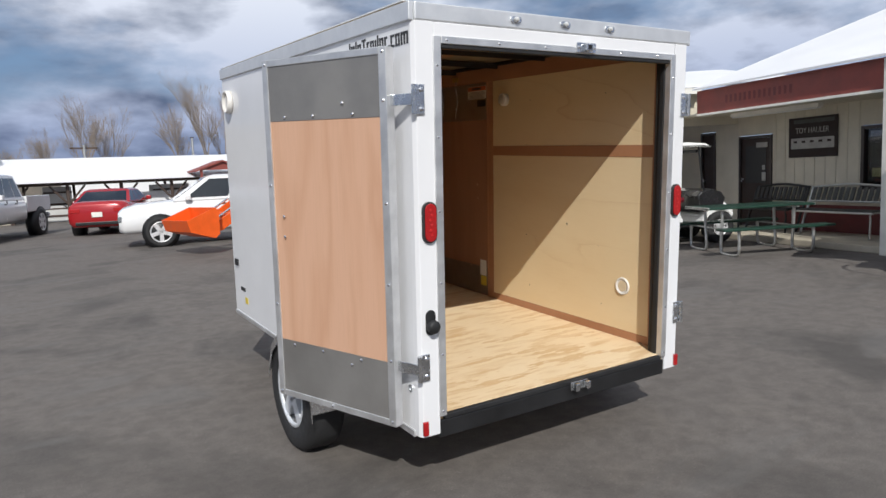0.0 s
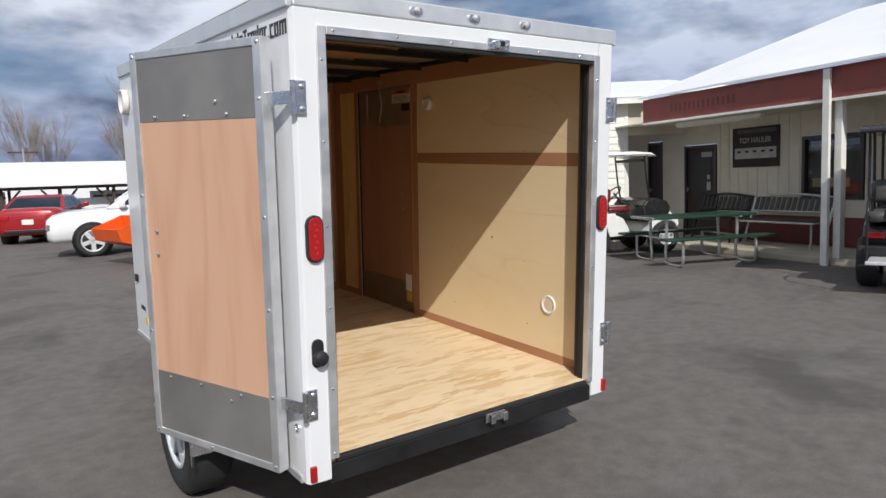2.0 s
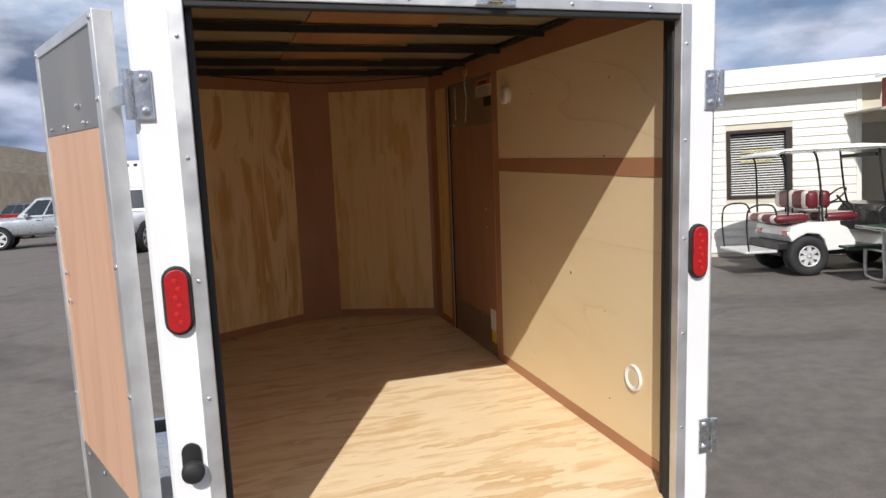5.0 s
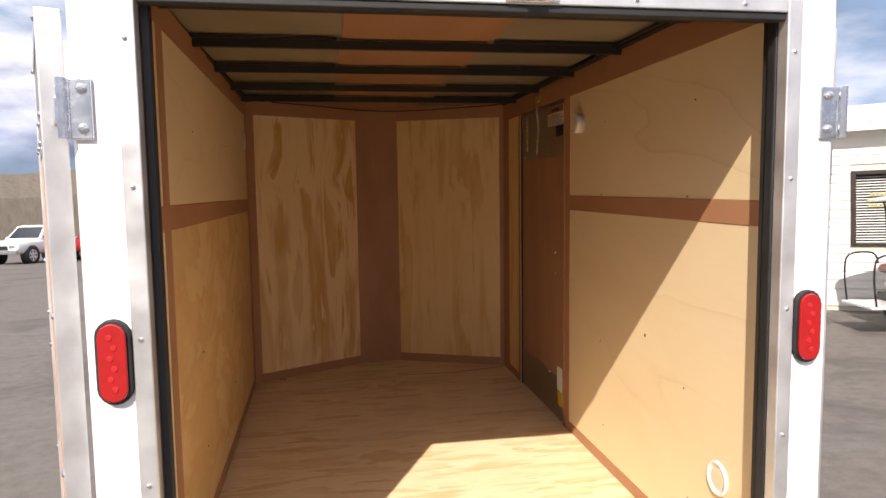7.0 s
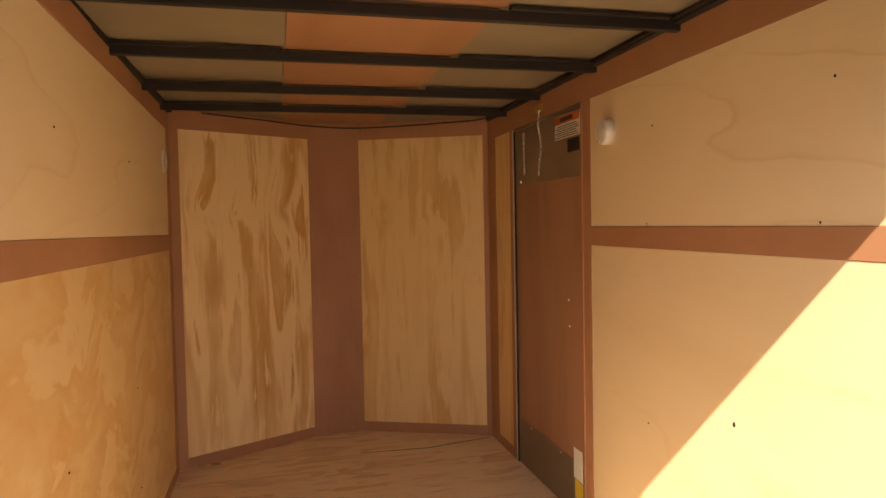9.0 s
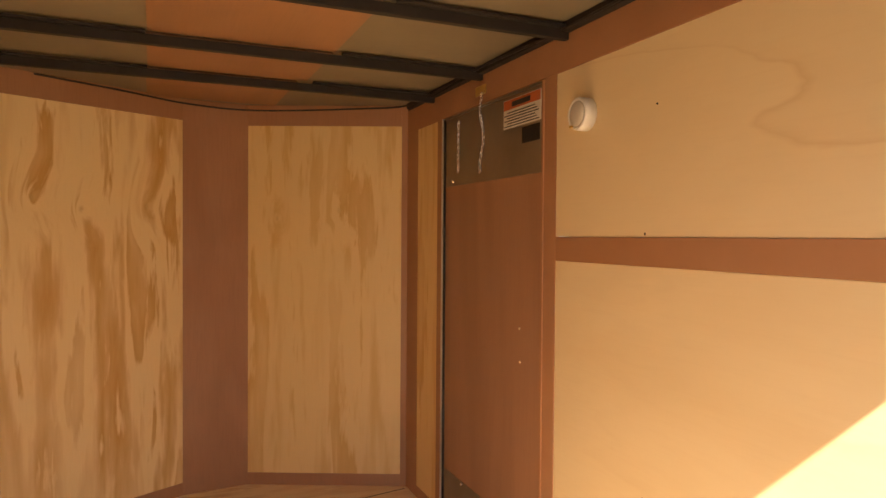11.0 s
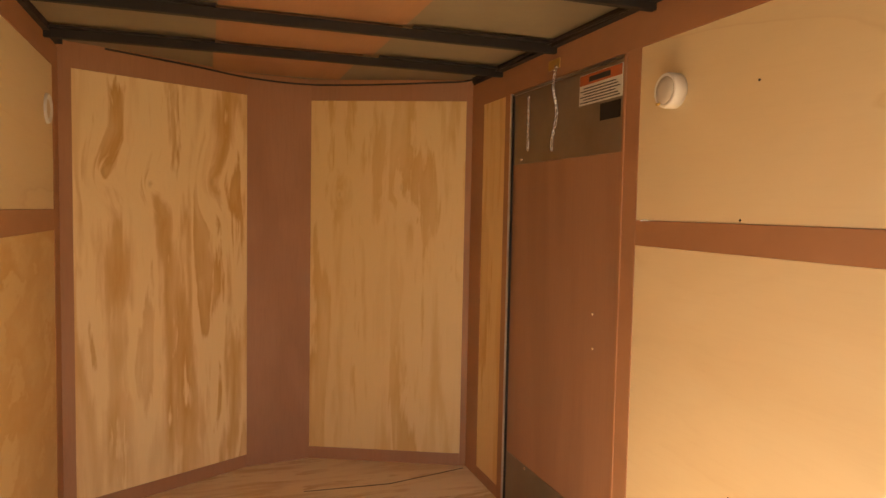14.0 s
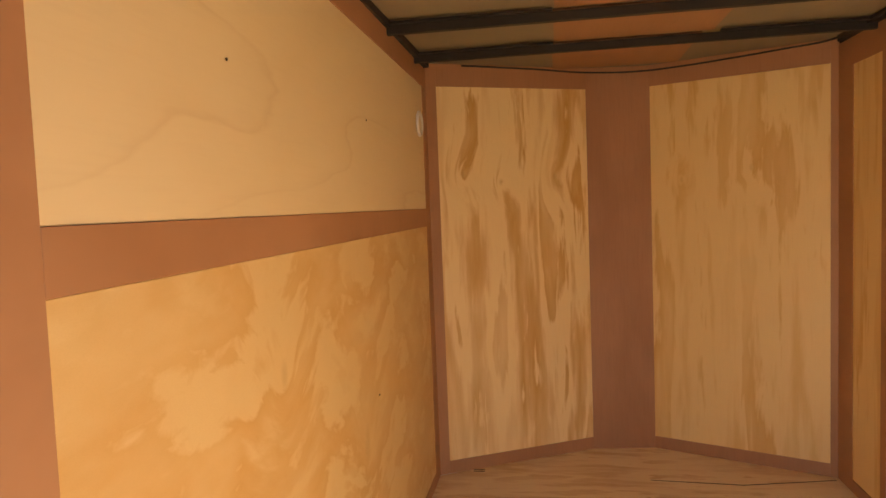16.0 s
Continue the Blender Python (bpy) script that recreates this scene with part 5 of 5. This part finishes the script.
def car(m, label, paint, L, W, stations, cabin, wheels, r, rim, bed=None, category="car", spokes=5, plate=True):
    """A road vehicle, +x ahead. stations: (x, width factor, underside, shoulder, top). cabin: (x of rear base, rear top, front top, front base, belt z, roof z)."""
    c = thing("parked_car" if category == "car" else "pickup_truck", m, label, category)
    hw = W / 2
    part("body", loft(B(), [section(x, hw * f, a, s, t) for x, f, a, s, t in stations]), paint, c, "", True)
    xb, xrt, xft, xf, zb, zr = cabin
    bw, rw = hw * 0.93, hw * 0.74
    bm = loft(B(), [[(xb, bw * 0.95, zb - 0.05), (xb, -bw * 0.95, zb - 0.05), (xf, -bw * 0.95, zb - 0.05), (xf, bw * 0.95, zb - 0.05)],
                    [(xb + 0.01, bw, zb), (xb + 0.01, -bw, zb), (xf - 0.01, -bw, zb), (xf - 0.01, bw, zb)],
                    [(xrt, rw, zr - 0.05), (xrt, -rw, zr - 0.05), (xft, -rw, zr - 0.05), (xft, rw, zr - 0.05)],
                    [(xrt + 0.14, rw * 0.8, zr), (xrt + 0.14, -rw * 0.8, zr), (xft - 0.2, -rw * 0.8, zr), (xft - 0.2, rw * 0.8, zr)]])
    part("cabin", bm, paint, c)

    def lerp(a, b, f):
        return a + (b - a) * f

    def side_pt(fx, fz, s):
        x = lerp(lerp(xb, xf, fx), lerp(xrt, xft, fx), fz)
        return Vector((x, s * (lerp(bw, rw, fz) + 0.006), lerp(zb, zr - 0.05, fz)))

    def pane(name, pts, out):
        bm = B()
        o = Vector(out) * 0.012
        a = [bm.verts.new(p) for p in pts]
        b = [bm.verts.new(Vector(p) - o) for p in pts]
        bm.faces.new(a), bm.faces.new(b[::-1])
        for k in range(4):
            bm.faces.new((a[k], b[k], b[(k + 1) % 4], a[(k + 1) % 4]))
        bmesh.ops.recalc_face_normals(bm, faces=bm.faces[:])
        part(name, bm, M_GLASSD, c, "dark tinted glass")

    for s in (-1, 1):
        for f0, f1 in ((0.06, 0.26), (0.29, 0.58), (0.61, 0.93)):
            pane("side_window", [side_pt(f0, 0.10, s), side_pt(f1, 0.10, s), side_pt(min(f1, 0.96), 0.90, s), side_pt(f0, 0.90, s)], (0, s, 0))
        for f in (0.275, 0.595):
            a, b = side_pt(f, 0.0, s), side_pt(f, -0.9, s)
            part("door_line", box(B(), a.x - 0.006, a.x + 0.006, s * hw * 0.97 - 0.012, s * hw * 0.97 + 0.012, zb - 0.45, zb - 0.02), M_BLACK, c)
            part("door_handle", box(B(), a.x + 0.06, a.x + 0.2, s * hw * 0.985 - 0.015, s * hw * 0.985 + 0.015, zb - 0.14, zb - 0.11, 0.004), M_BLACK, c)
        part("mirror", box(B(), xf - 0.42, xf - 0.27, s * (hw + 0.02) - 0.08, s * (hw + 0.02) + 0.08, zb + 0.0, zb + 0.14, 0.03), paint, c)
    for xa, xt, sgn, nm in ((xb, xrt, -1, "rear_window"), (xf, xft, 1, "windscreen")):
        p = [Vector((lerp(xa, xt, f) + sgn * 0.006, y * lerp(bw, rw, f) * 0.88, lerp(zb, zr - 0.05, f))) for f, y in ((0.12, -1), (0.12, 1), (0.92, 1), (0.92, -1))]
        pane(nm, p, (sgn, 0, 0.3))
    x0, x1 = stations[0][0], stations[-1][0]
    zs0, zs1 = stations[0][3], stations[-1][3]
    for s in (-1, 1):
        part("tail_lamp", box(B(), x0 - 0.015, x0 + 0.10, s * hw * 0.70 - 0.16, s * hw * 0.70 + 0.16, zs0 - 0.08, zs0 + 0.05, 0.02), M_RED, c)
        part("headlamp", box(B(), x1 - 0.16, x1 + 0.015, s * hw * 0.70 - 0.15, s * hw * 0.70 + 0.15, zs1 - 0.14, zs1 + 0.0, 0.02), M_HEAD, c)
    part("grille", box(B(), x1 - 0.05, x1 + 0.02, -hw * 0.5, hw * 0.5, zs1 - 0.26, zs1 - 0.02, 0.01), M_BLACK, c)
    if bed:
        part("bumper", box(B(), x1 - 0.08, x1 + 0.10, -hw * 0.95, hw * 0.95, 0.48, 0.68, 0.03), M_ZINC, c)
        part("bumper", box(B(), bed[0] - 0.12, bed[0] - 0.02, -hw * 0.9, hw * 0.9, 0.48, 0.66, 0.03), M_ZINC, c)
    else:
        part("lower_grille", box(B(), x1 - 0.06, x1 + 0.01, -hw * 0.6, hw * 0.6, 0.40, 0.52, 0.02), M_BLACK, c)
        part("diffuser", box(B(), x0 - 0.01, x0 + 0.12, -hw * 0.7, hw * 0.7, 0.34, 0.44, 0.02), M_BLACK, c)
    if plate:
        part("number_plate", box(B(), x0 - 0.03, x0 - 0.005, -0.15, 0.15, zs0 - 0.22, zs0 - 0.07, 0.002), M_LABEL, c)
    if bed:
        xb0, xb1, zt = bed
        for s in (-1, 1):
            part("bed_side", box(B(), xb0, xb1, s * hw * 0.93 - 0.05, s * hw * 0.93 + 0.05, 0.75, zt, 0.02), paint, c)
        part("tailgate", box(B(), xb0 - 0.02, xb0 + 0.05, -hw * 0.88, hw * 0.88, 0.72, zt - 0.01, 0.015), paint, c)
        part("bed_floor", box(B(), xb0, xb1, -hw * 0.88, hw * 0.88, 0.72, 0.76), M_BLACK, c)
    for x in wheels:
        for s in (-1, 1):
            part("wheel_arch", rod(B(), (x, s * (hw * 0.70), r * 1.02), (x, s * (hw * 1.0 + 0.006), r * 1.02), r * 1.18, 24), M_BLACK, c, "", True)
            wh = wheel(c, (0, 0, 0), r, 0.23, r * 0.68, rim, spokes, s, 28)
            wh.matrix_basis = Matrix.Translation((x, s * (hw - 0.09), r)) @ Matrix.Rotation(radians(90), 4, "Z")
    return c


def at(x, y, ang):
    return Matrix.Translation((x, y, 0)) @ Matrix.Rotation(radians(ang), 4, "Z")


SEDAN = [(-2.30, 0.80, 0.42, 0.80, 0.94), (-2.24, 0.92, 0.30, 0.82, 1.02), (-1.9, 0.99, 0.24, 0.86, 1.06), (-1.0, 1.0, 0.22, 0.88, 0.98), (0.6, 1.0, 0.22, 0.86, 0.98), (1.3, 0.99, 0.24, 0.80, 0.93), (2.0, 0.93, 0.28, 0.72, 0.83), (2.30, 0.78, 0.36, 0.64, 0.72)]
SUV = [(-2.40, 0.80, 0.46, 0.98, 1.10), (-2.32, 0.94, 0.36, 1.0, 1.14), (-1.8, 1.0, 0.32, 1.02, 1.16), (0.7, 1.0, 0.32, 1.0, 1.13), (1.3, 0.99, 0.34, 0.99, 1.12), (2.0, 0.96, 0.36, 0.95, 1.07), (2.3, 0.90, 0.36, 0.88, 0.99), (2.42, 0.80, 0.42, 0.80, 0.90)]
TRUCK = [(-0.9, 0.98, 0.50, 1.05, 1.14), (-0.8, 1.0, 0.46, 1.06, 1.16), (1.2, 1.0, 0.46, 1.05, 1.15), (1.9, 0.99, 0.46, 1.02, 1.14), (2.6, 0.95, 0.50, 0.98, 1.10), (2.85, 0.86, 0.56, 0.90, 1.02)]
car(at(0.66, 23.9, 70) @ Matrix.Scale(1.05, 4), "red sedan parked with its rear showing", M_CARRED, 4.6, 1.82, SEDAN, (-1.75, -0.95, 0.25, 1.05, 1.0, 1.43), (-1.38, 1.42), 0.33, M_ALLOY)
car(at(2.25, 15.95, 172), "white sport utility vehicle with large alloy wheels", M_CARWHITE, 4.85, 1.95, SUV, (-2.15, -1.75, 0.30, 1.15, 1.12, 1.74), (-1.45, 1.48), 0.375, M_ALLOY, spokes=5)


def pickup(m, label, paint, rim):
    return car(m @ Matrix.Scale(1.07, 4), label, paint, 5.6, 1.98, TRUCK, (-0.85, -0.72, 0.55, 1.25, 1.14, 1.86), (-1.85, 1.85), 0.40, rim, (-2.75, -0.92, 1.22), "pickup", 6, False)


pickup(at(-3.42, 23.4, 249) @ Matrix.Scale(1.06, 4), "white extended-cab pickup with dark wheel flares", M_CARWHITE, M_ALLOY)
pickup(at(-7.35, 29.3, 188), "silver crew-cab pickup parked side on", M_CARSILV, M_ALLOY)
pickup(at(-16.0, 38.0, 255), "white pickup parked far across the yard", M_CARWHITE, M_ALLOY)
pickup(at(-13.0, 38.6, 200), "red pickup parked far across the yard", M_CARRED, M_ALLOY)
pickup(at(-14.5, 52.0, 190), "dark grey pickup with a canopy", M_CARDARK, M_ALLOY)


# orange front loader between the trailer and the white car
loader = thing("front_loader", at(1.12, 12.6, 14) @ Matrix.Translation((0, 0, -0.04)) @ Matrix.Scale(0.93, 4), "orange front loader with its bucket raised", "loader")
cut = [(-0.74, 0.86), (-0.66, 0.60), (-0.08, 0.42), (0.03, 0.52), (0.04, 1.06), (-0.05, 1.12), (-0.03, 0.58), (-0.10, 0.50), (-0.60, 0.66), (-0.68, 0.86)]
part("bucket", prism(B(), cut, "y", -0.62, 0.62), M_LOADER, loader, "orange steel bucket")
for y in (-0.64, 0.622):
    part("bucket_side", prism(B(), [(-0.74, 0.86), (-0.66, 0.60), (-0.08, 0.42), (0.03, 0.52), (0.04, 1.06), (-0.05, 1.12)], "y", y, y + 0.018), M_LOADER, loader)
for y in (-0.42, 0.36):
    part("lift_arm", prism(B(), [(0.0, 0.58), (0.04, 0.76), (0.55, 1.02), (1.35, 1.48), (1.6, 1.45), (1.45, 1.28), (0.65, 0.82), (0.2, 0.56)], "y", y, y + 0.07, 0.008), M_LOADER, loader)
    part("cylinder", rod(B(), (0.15, y + 0.035, 0.88), (0.85, y + 0.035, 1.28), 0.028, 10), M_ZINC, loader)
    part("stand", box(B(), 1.38, 1.56, y, y + 0.08, 0.35, 1.48, 0.01), M_LOADER, loader)
part("cross_tube", rod(B(), (0.55, -0.42, 0.93), (0.55, 0.42, 0.93), 0.05, 12), M_LOADER, loader)
part("hood", box(B(), 1.3, 2.6, -0.32, 0.32, 0.62, 1.20, 0.06), M_LOADER, loader)
for x, r in ((1.75, 0.36), (3.0, 0.55)):
    for s in (-1, 1):
        wh = wheel(loader, (0, 0, 0), r, 0.3, r * 0.55, M_LOADER, 5, s, 24)
        wh.matrix_basis = Matrix.Translation((x, s * 0.55, r)) @ Matrix.Rotation(radians(90), 4, "Z")
part("rear_body", box(B(), 2.4, 3.3, -0.42, 0.42, 0.6, 1.1, 0.05), M_LOADER, loader)

# ---- open shed across the yard ----
M_SHEDWOOD = painted("dark_shed_timber", (0.07, 0.045, 0.035), 0.7, 0.25, 4)
M_PALE = painted("pale_shed_goods", (0.60, 0.60, 0.58), 0.5, 0.15, 0.6)
shed = thing("open_shed", Matrix.Translation((0, 34.2, -0.24)), "long open shed with a white metal roof on timber posts", "shed")
bm = prism(B(), [(-0.5, 2.12), (5.5, 3.42), (5.5, 3.49), (-0.5, 2.19)], "x", -5.2, 24)
part("roof", bm, M_ROOF, shed, "white metal roof")
part("eave_beam", box(B(), -5.1, 24, -0.1, 0.06, 1.98, 2.14, 0.01), M_SHEDWOOD, shed)
post = None
for k in range(13):
    x = -4.9 + k * 2.35
    if post is None:
        post = part("post", box(B(), -0.07, 0.07, -0.07, 0.07, 0, 1.98, 0.008), M_SHEDWOOD, shed)
        post.matrix_basis = Matrix.Translation((x, 0, 0))
        br = part("brace", box(B(), -0.045, 0.045, -0.04, 0.04, -0.55, 0.55), M_SHEDWOOD, shed)
        br.matrix_basis = Matrix.Translation((x + 0.4, 0, 1.55)) @ Matrix.Rotation(radians(40), 4, "Y")
    else:
        again("post", post, Matrix.Translation((x, 0, 0)), shed)
        again("brace", br, Matrix.Translation((x + 0.4, 0, 1.55)) @ Matrix.Rotation(radians(40), 4, "Y"), shed)
    again("brace", br, Matrix.Translation((x - 0.4, 0, 1.55)) @ Matrix.Rotation(radians(-40), 4, "Y"), shed)
    again("post", post, Matrix.Translation((x + 0.6, 5.2, 0)) @ Matrix.Diagonal((1, 1, 1.66, 1)), shed)
# white panels added close behind the posts to catch sun and brighten the shed
part("back_wall", box(B(), 8.5, 24, 0.55, 0.62, 0, 1.6), M_ROOF, shed, "white panel added behind the front posts to catch the sun")
part("back_wall", box(B(), 2.6, 6.6, 0.6, 0.67, 0, 1.5), M_ROOF, shed, "white panel added behind the front posts to catch the sun")
store = thing("storage_building", Matrix.Translation((0, 47.0, 0)), "long low white metal storage building beyond the open shed", "building")
part("wall", box(B(), 0.5, 26, 0, 6, 0, 2.5), M_ROOF, store)
part("roof", prism(B(), [(-0.3, 2.45), (3.0, 3.0), (6.3, 2.45), (6.3, 2.52), (3.0, 3.08), (-0.3, 2.52)], "x", 0.3, 26.2), M_ROOF, store)
rail = part("rail", box(B(), -5, 24, -0.03, 0.03, 0.86, 0.94), M_SHEDWOOD, shed)
for i, (x, w, h) in enumerate(((-3.4, 1.5, 1.5), (-0.6, 1.2, 1.7), (1.6, 2.4, 1.3), (4.6, 1.8, 1.6), (7.5, 2.2, 1.4), (11, 2.5, 1.7))):
    g = thing("stored_crate", Matrix.Translation((x, 35.35 + 0.2 * (i % 2), 0)), "pale boxed goods stored in the open shed", "crate", "goods in the shed")
    part("crate_body", box(B(), -w / 2, w / 2, -0.6, 0.6, 0, h, 0.03), M_PALE if i % 2 else M_CREAM, g)
    for k in range(3):
        part("crate_batten", box(B(), -w / 2 - 0.01, w / 2 + 0.01, -0.63, -0.6, h * (0.15 + 0.33 * k), h * (0.15 + 0.33 * k) + 0.09), M_SHEDWOOD, g)
gable = thing("gable_entrance", Matrix.Translation((6.75, 32.6, -0.16)), "small red gabled entrance roof on posts", "porch")
for s in (-1, 1):
    bm = prism(B(), [(0.0, 2.85), (s * 1.35, 2.36), (s * 1.35, 2.28), (0.0, 2.76)], "y", 0, 2.0)
    part("roof_side", bm, M_FASCIA, gable)
    part("post", box(B(), s * 1.05 - 0.06, s * 1.05 + 0.06, 0.1, 0.22, 0, 2.4), M_FASCIA, gable)
part("gable_board", prism(B(), [(-1.1, 2.36), (1.1, 2.36), (0, 2.76)], "y", 0.12, 0.16), M_FASCIA, gable)

# white box trailer, canopy tent, roadside board, warning stand
boxt = thing("box_trailer", at(-5.3, 38.5, 0), "long white box trailer parked behind the trucks", "trailer")
part("box", box(B(), -2.2, 2.2, -1.2, 1.2, 0.9, 3.8, 0.03), M_CARWHITE, boxt)
for k in range(10):
    part("marker", box(B(), -2.0 + k * 0.42, -1.82 + k * 0.42, -1.22, -1.2, 3.5, 3.64), M_BLACK, boxt)
for x in (-1.2, 1.2):
    wh = wheel(boxt, (0, 0, 0), 0.45, 0.3, 0.25, M_ALLOY, 5, -1, 20)
    wh.matrix_basis = Matrix.Translation((x, -0.95, 0.45)) @ Matrix.Rotation(radians(90), 4, "Z")
    wh = wheel(boxt, (0, 0, 0), 0.45, 0.3, 0.25, M_ALLOY, 5, 1, 20)
    wh.matrix_basis = Matrix.Translation((x, 0.95, 0.45)) @ Matrix.Rotation(radians(90), 4, "Z")
part("frame", box(B(), -2.2, 2.2, -0.5, 0.5, 0.7, 0.9), M_BLACK, boxt)

tent = thing("canopy_tent", at(-6.4, 41, 0), "white canopy tent on thin legs", "tent")
bm = B()
apex = bm.verts.new((0, 0, 3.3))
rim4 = [bm.verts.new(p) for p in ((-1.9, -1.6, 2.55), (1.9, -1.6, 2.55), (1.9, 1.6, 2.55), (-1.9, 1.6, 2.55))]
low4 = [bm.verts.new((v.co.x, v.co.y, 2.38)) for v in rim4]
for k in range(4):
    bm.faces.new((rim4[k], rim4[(k + 1) % 4], apex))
    bm.faces.new((rim4[k], low4[k], low4[(k + 1) % 4], rim4[(k + 1) % 4]))
part("cover", bm, M_ROOF, tent)
for x in (-1.85, 1.85):
    for y in (-1.55, 1.55):
        part("leg", rod(B(), (x, y, 0), (x, y, 2.5), 0.03, 8), M_GALV, tent)

board_sign = thing("roadside_board", at(-10.6, 60, 0), "white roadside sign board with red shapes on a post", "sign")
part("panel", box(B(), -1.35, 1.35, -0.1, 0.1, 4.7, 7.75, 0.03), M_CARWHITE, board_sign)
part("panel_frame", box(B(), -1.42, 1.42, -0.06, 0.12, 4.62, 7.83, 0.02), M_BLACK, board_sign)
part("red_shape", prism(B(), [(q * 1.0 + 0.55, p + 5.75) for p, q in oval(0.5, 1.4)], "y", -0.12, -0.101), M_LOADER, board_sign)
part("red_shape", box(B(), 0.1, 1.2, -0.12, -0.101, 7.1, 7.5), M_CARRED, board_sign)
part("text_bar", box(B(), 0.0, 1.2, -0.12, -0.101, 5.0, 5.12), M_INK, board_sign)
part("post", box(B(), 0.9, 1.1, -0.08, 0.08, 0, 4.7), M_SHEDWOOD, board_sign)

stand = thing("warning_stand", at(-6.9, 28.0, 10), "small red A-frame stand with a white notice", "sign")
for s in (-1, 1):
    part("leaf", box(B(), -0.27, 0.27, -0.015, 0.015, 0, 0.58, 0.004, Matrix.Translation((0, s * 0.2, 0)) @ Matrix.Rotation(radians(s * 14), 4, "X")), M_CARRED, stand)
part("notice", box(B(), -0.20, 0.20, -0.225, -0.205, 0.17, 0.33, 0.0), M_LABEL, stand)


# ---- bare trees and the wooded ridge ----
M_BARK = painted("bare_bark", (0.30, 0.25, 0.21), 0.85, 0.25, 3)


def twig(bm, p, q, r0, r1):
    """A three-sided tapered stick."""
    d = (q - p).normalized()
    a = d.cross(Vector((0.3, 0.9, 0.2))).normalized()
    b = d.cross(a)
    ring = [[bm.verts.new(o + r * (math.cos(k * 2.0944) * a + math.sin(k * 2.0944) * b)) for k in range(3)] for o, r in ((p, r0), (q, r1))]
    for k in range(3):
        bm.faces.new((ring[0][k], ring[0][(k + 1) % 3], ring[1][(k + 1) % 3], ring[1][k]))


def bare_tree(x, y, h, seed):
    rnd = random.Random(seed)
    t = thing("bare_tree", Matrix.Translation((x, y, 0)), "tall bare winter tree with fine upward twigs", "tree", "bare trees behind the shed")
    trunk, crown = B(), B()

    def grow(bm, p, d, length, r, depth):
        q = p + d * length
        twig(bm, p, q, r, r * 0.62)
        if depth == 0:
            return
        for k in range(5 if depth > 2 else 4):
            nd = (d + Vector((rnd.uniform(-1, 1), rnd.uniform(-1, 1), rnd.uniform(0.1, 0.9))) * 0.5).normalized()
            start = p.lerp(q, rnd.uniform(0.45, 1.0))
            grow(crown, start, nd, length * rnd.uniform(0.55, 0.8), r * 0.5, depth - 1)

    grow(trunk, Vector((0, 0, 0)), Vector((0, 0, 1)), h * 0.42, h * 0.011, 5)
    part("trunk", trunk, M_BARK, t)
    part("crown", crown, M_BARK, t)


for x, y, h, s in ((3.0, 62, 9.0, 1), (4.9, 64, 7.6, 2), (0.2, 63, 6.6, 3), (13.0, 62, 10.5, 4), (15.2, 64, 10, 5), (11.4, 66, 8.5, 6), (-2.5, 70, 5.5, 7), (17.5, 62, 9, 8)):
    bare_tree(x, y, h, s)
for x, y, hh in ((11.3, 60, 5.6), (2.6, 58, 5.0)):
    pole = thing("utility_pole", Matrix.Translation((x, y, 0)), "slim utility pole with a cross arm", "pole")
    part("shaft", rod(B(), (0, 0, 0), (0, 0, hh), 0.12, 10, 0.09), M_GALV, pole)
    if x < 5:
        part("cross_arm", box(B(), -1.0, 1.0, -0.05, 0.05, 4.7, 4.82), M_SHEDWOOD, pole)
    else:
        part("cap", box(B(), -0.14, 0.14, -0.14, 0.14, hh, hh + 0.06), M_SHEDWOOD, pole)


def ridge_mat():
    n = Nodes("bare_woods")
    v = n.mapped((0.6, 0.6, 0.12))
    f = n.noise(v, 1.6, 8, 0.7)
    g = n.noise(n.mapped((1, 1, 1)), 0.05, 4, 0.5)
    col = n.ramp(f, (0.35, (0.07, 0.055, 0.045)), (0.65, (0.17, 0.135, 0.105)))
    col = n.mix(g, col, (0.13, 0.12, 0.10))
    return n.done(col, 0.95)


rnd = random.Random(5)
bm = B()
prev = None
N = 360
for k in range(N + 1):
    a = math.tau * k / N
    rad = 150
    x, y = rad * math.sin(a), rad * math.cos(a)
    ahead = math.exp(-((math.degrees(a) if a < math.pi else math.degrees(a) - 360) + 18) ** 2 / (2 * 12 ** 2))
    h = 2.6 + 12.5 * ahead + 0.9 * noise.noise((x * 0.05, y * 0.05, 0)) + rnd.uniform(-0.25, 0.25)
    col = [bm.verts.new((x, y, -0.5)), bm.verts.new((x * 1.02, y * 1.02, h * 0.6)), bm.verts.new((x * 1.1, y * 1.1, h))]
    if prev:
        for i in range(2):
            bm.faces.new((prev[i], col[i], col[i + 1], prev[i + 1]))
    prev = col
tagged(part("backdrop", bm, ridge_mat()), "brown leafless wooded ridge in the distance", "woods", kind="structure")
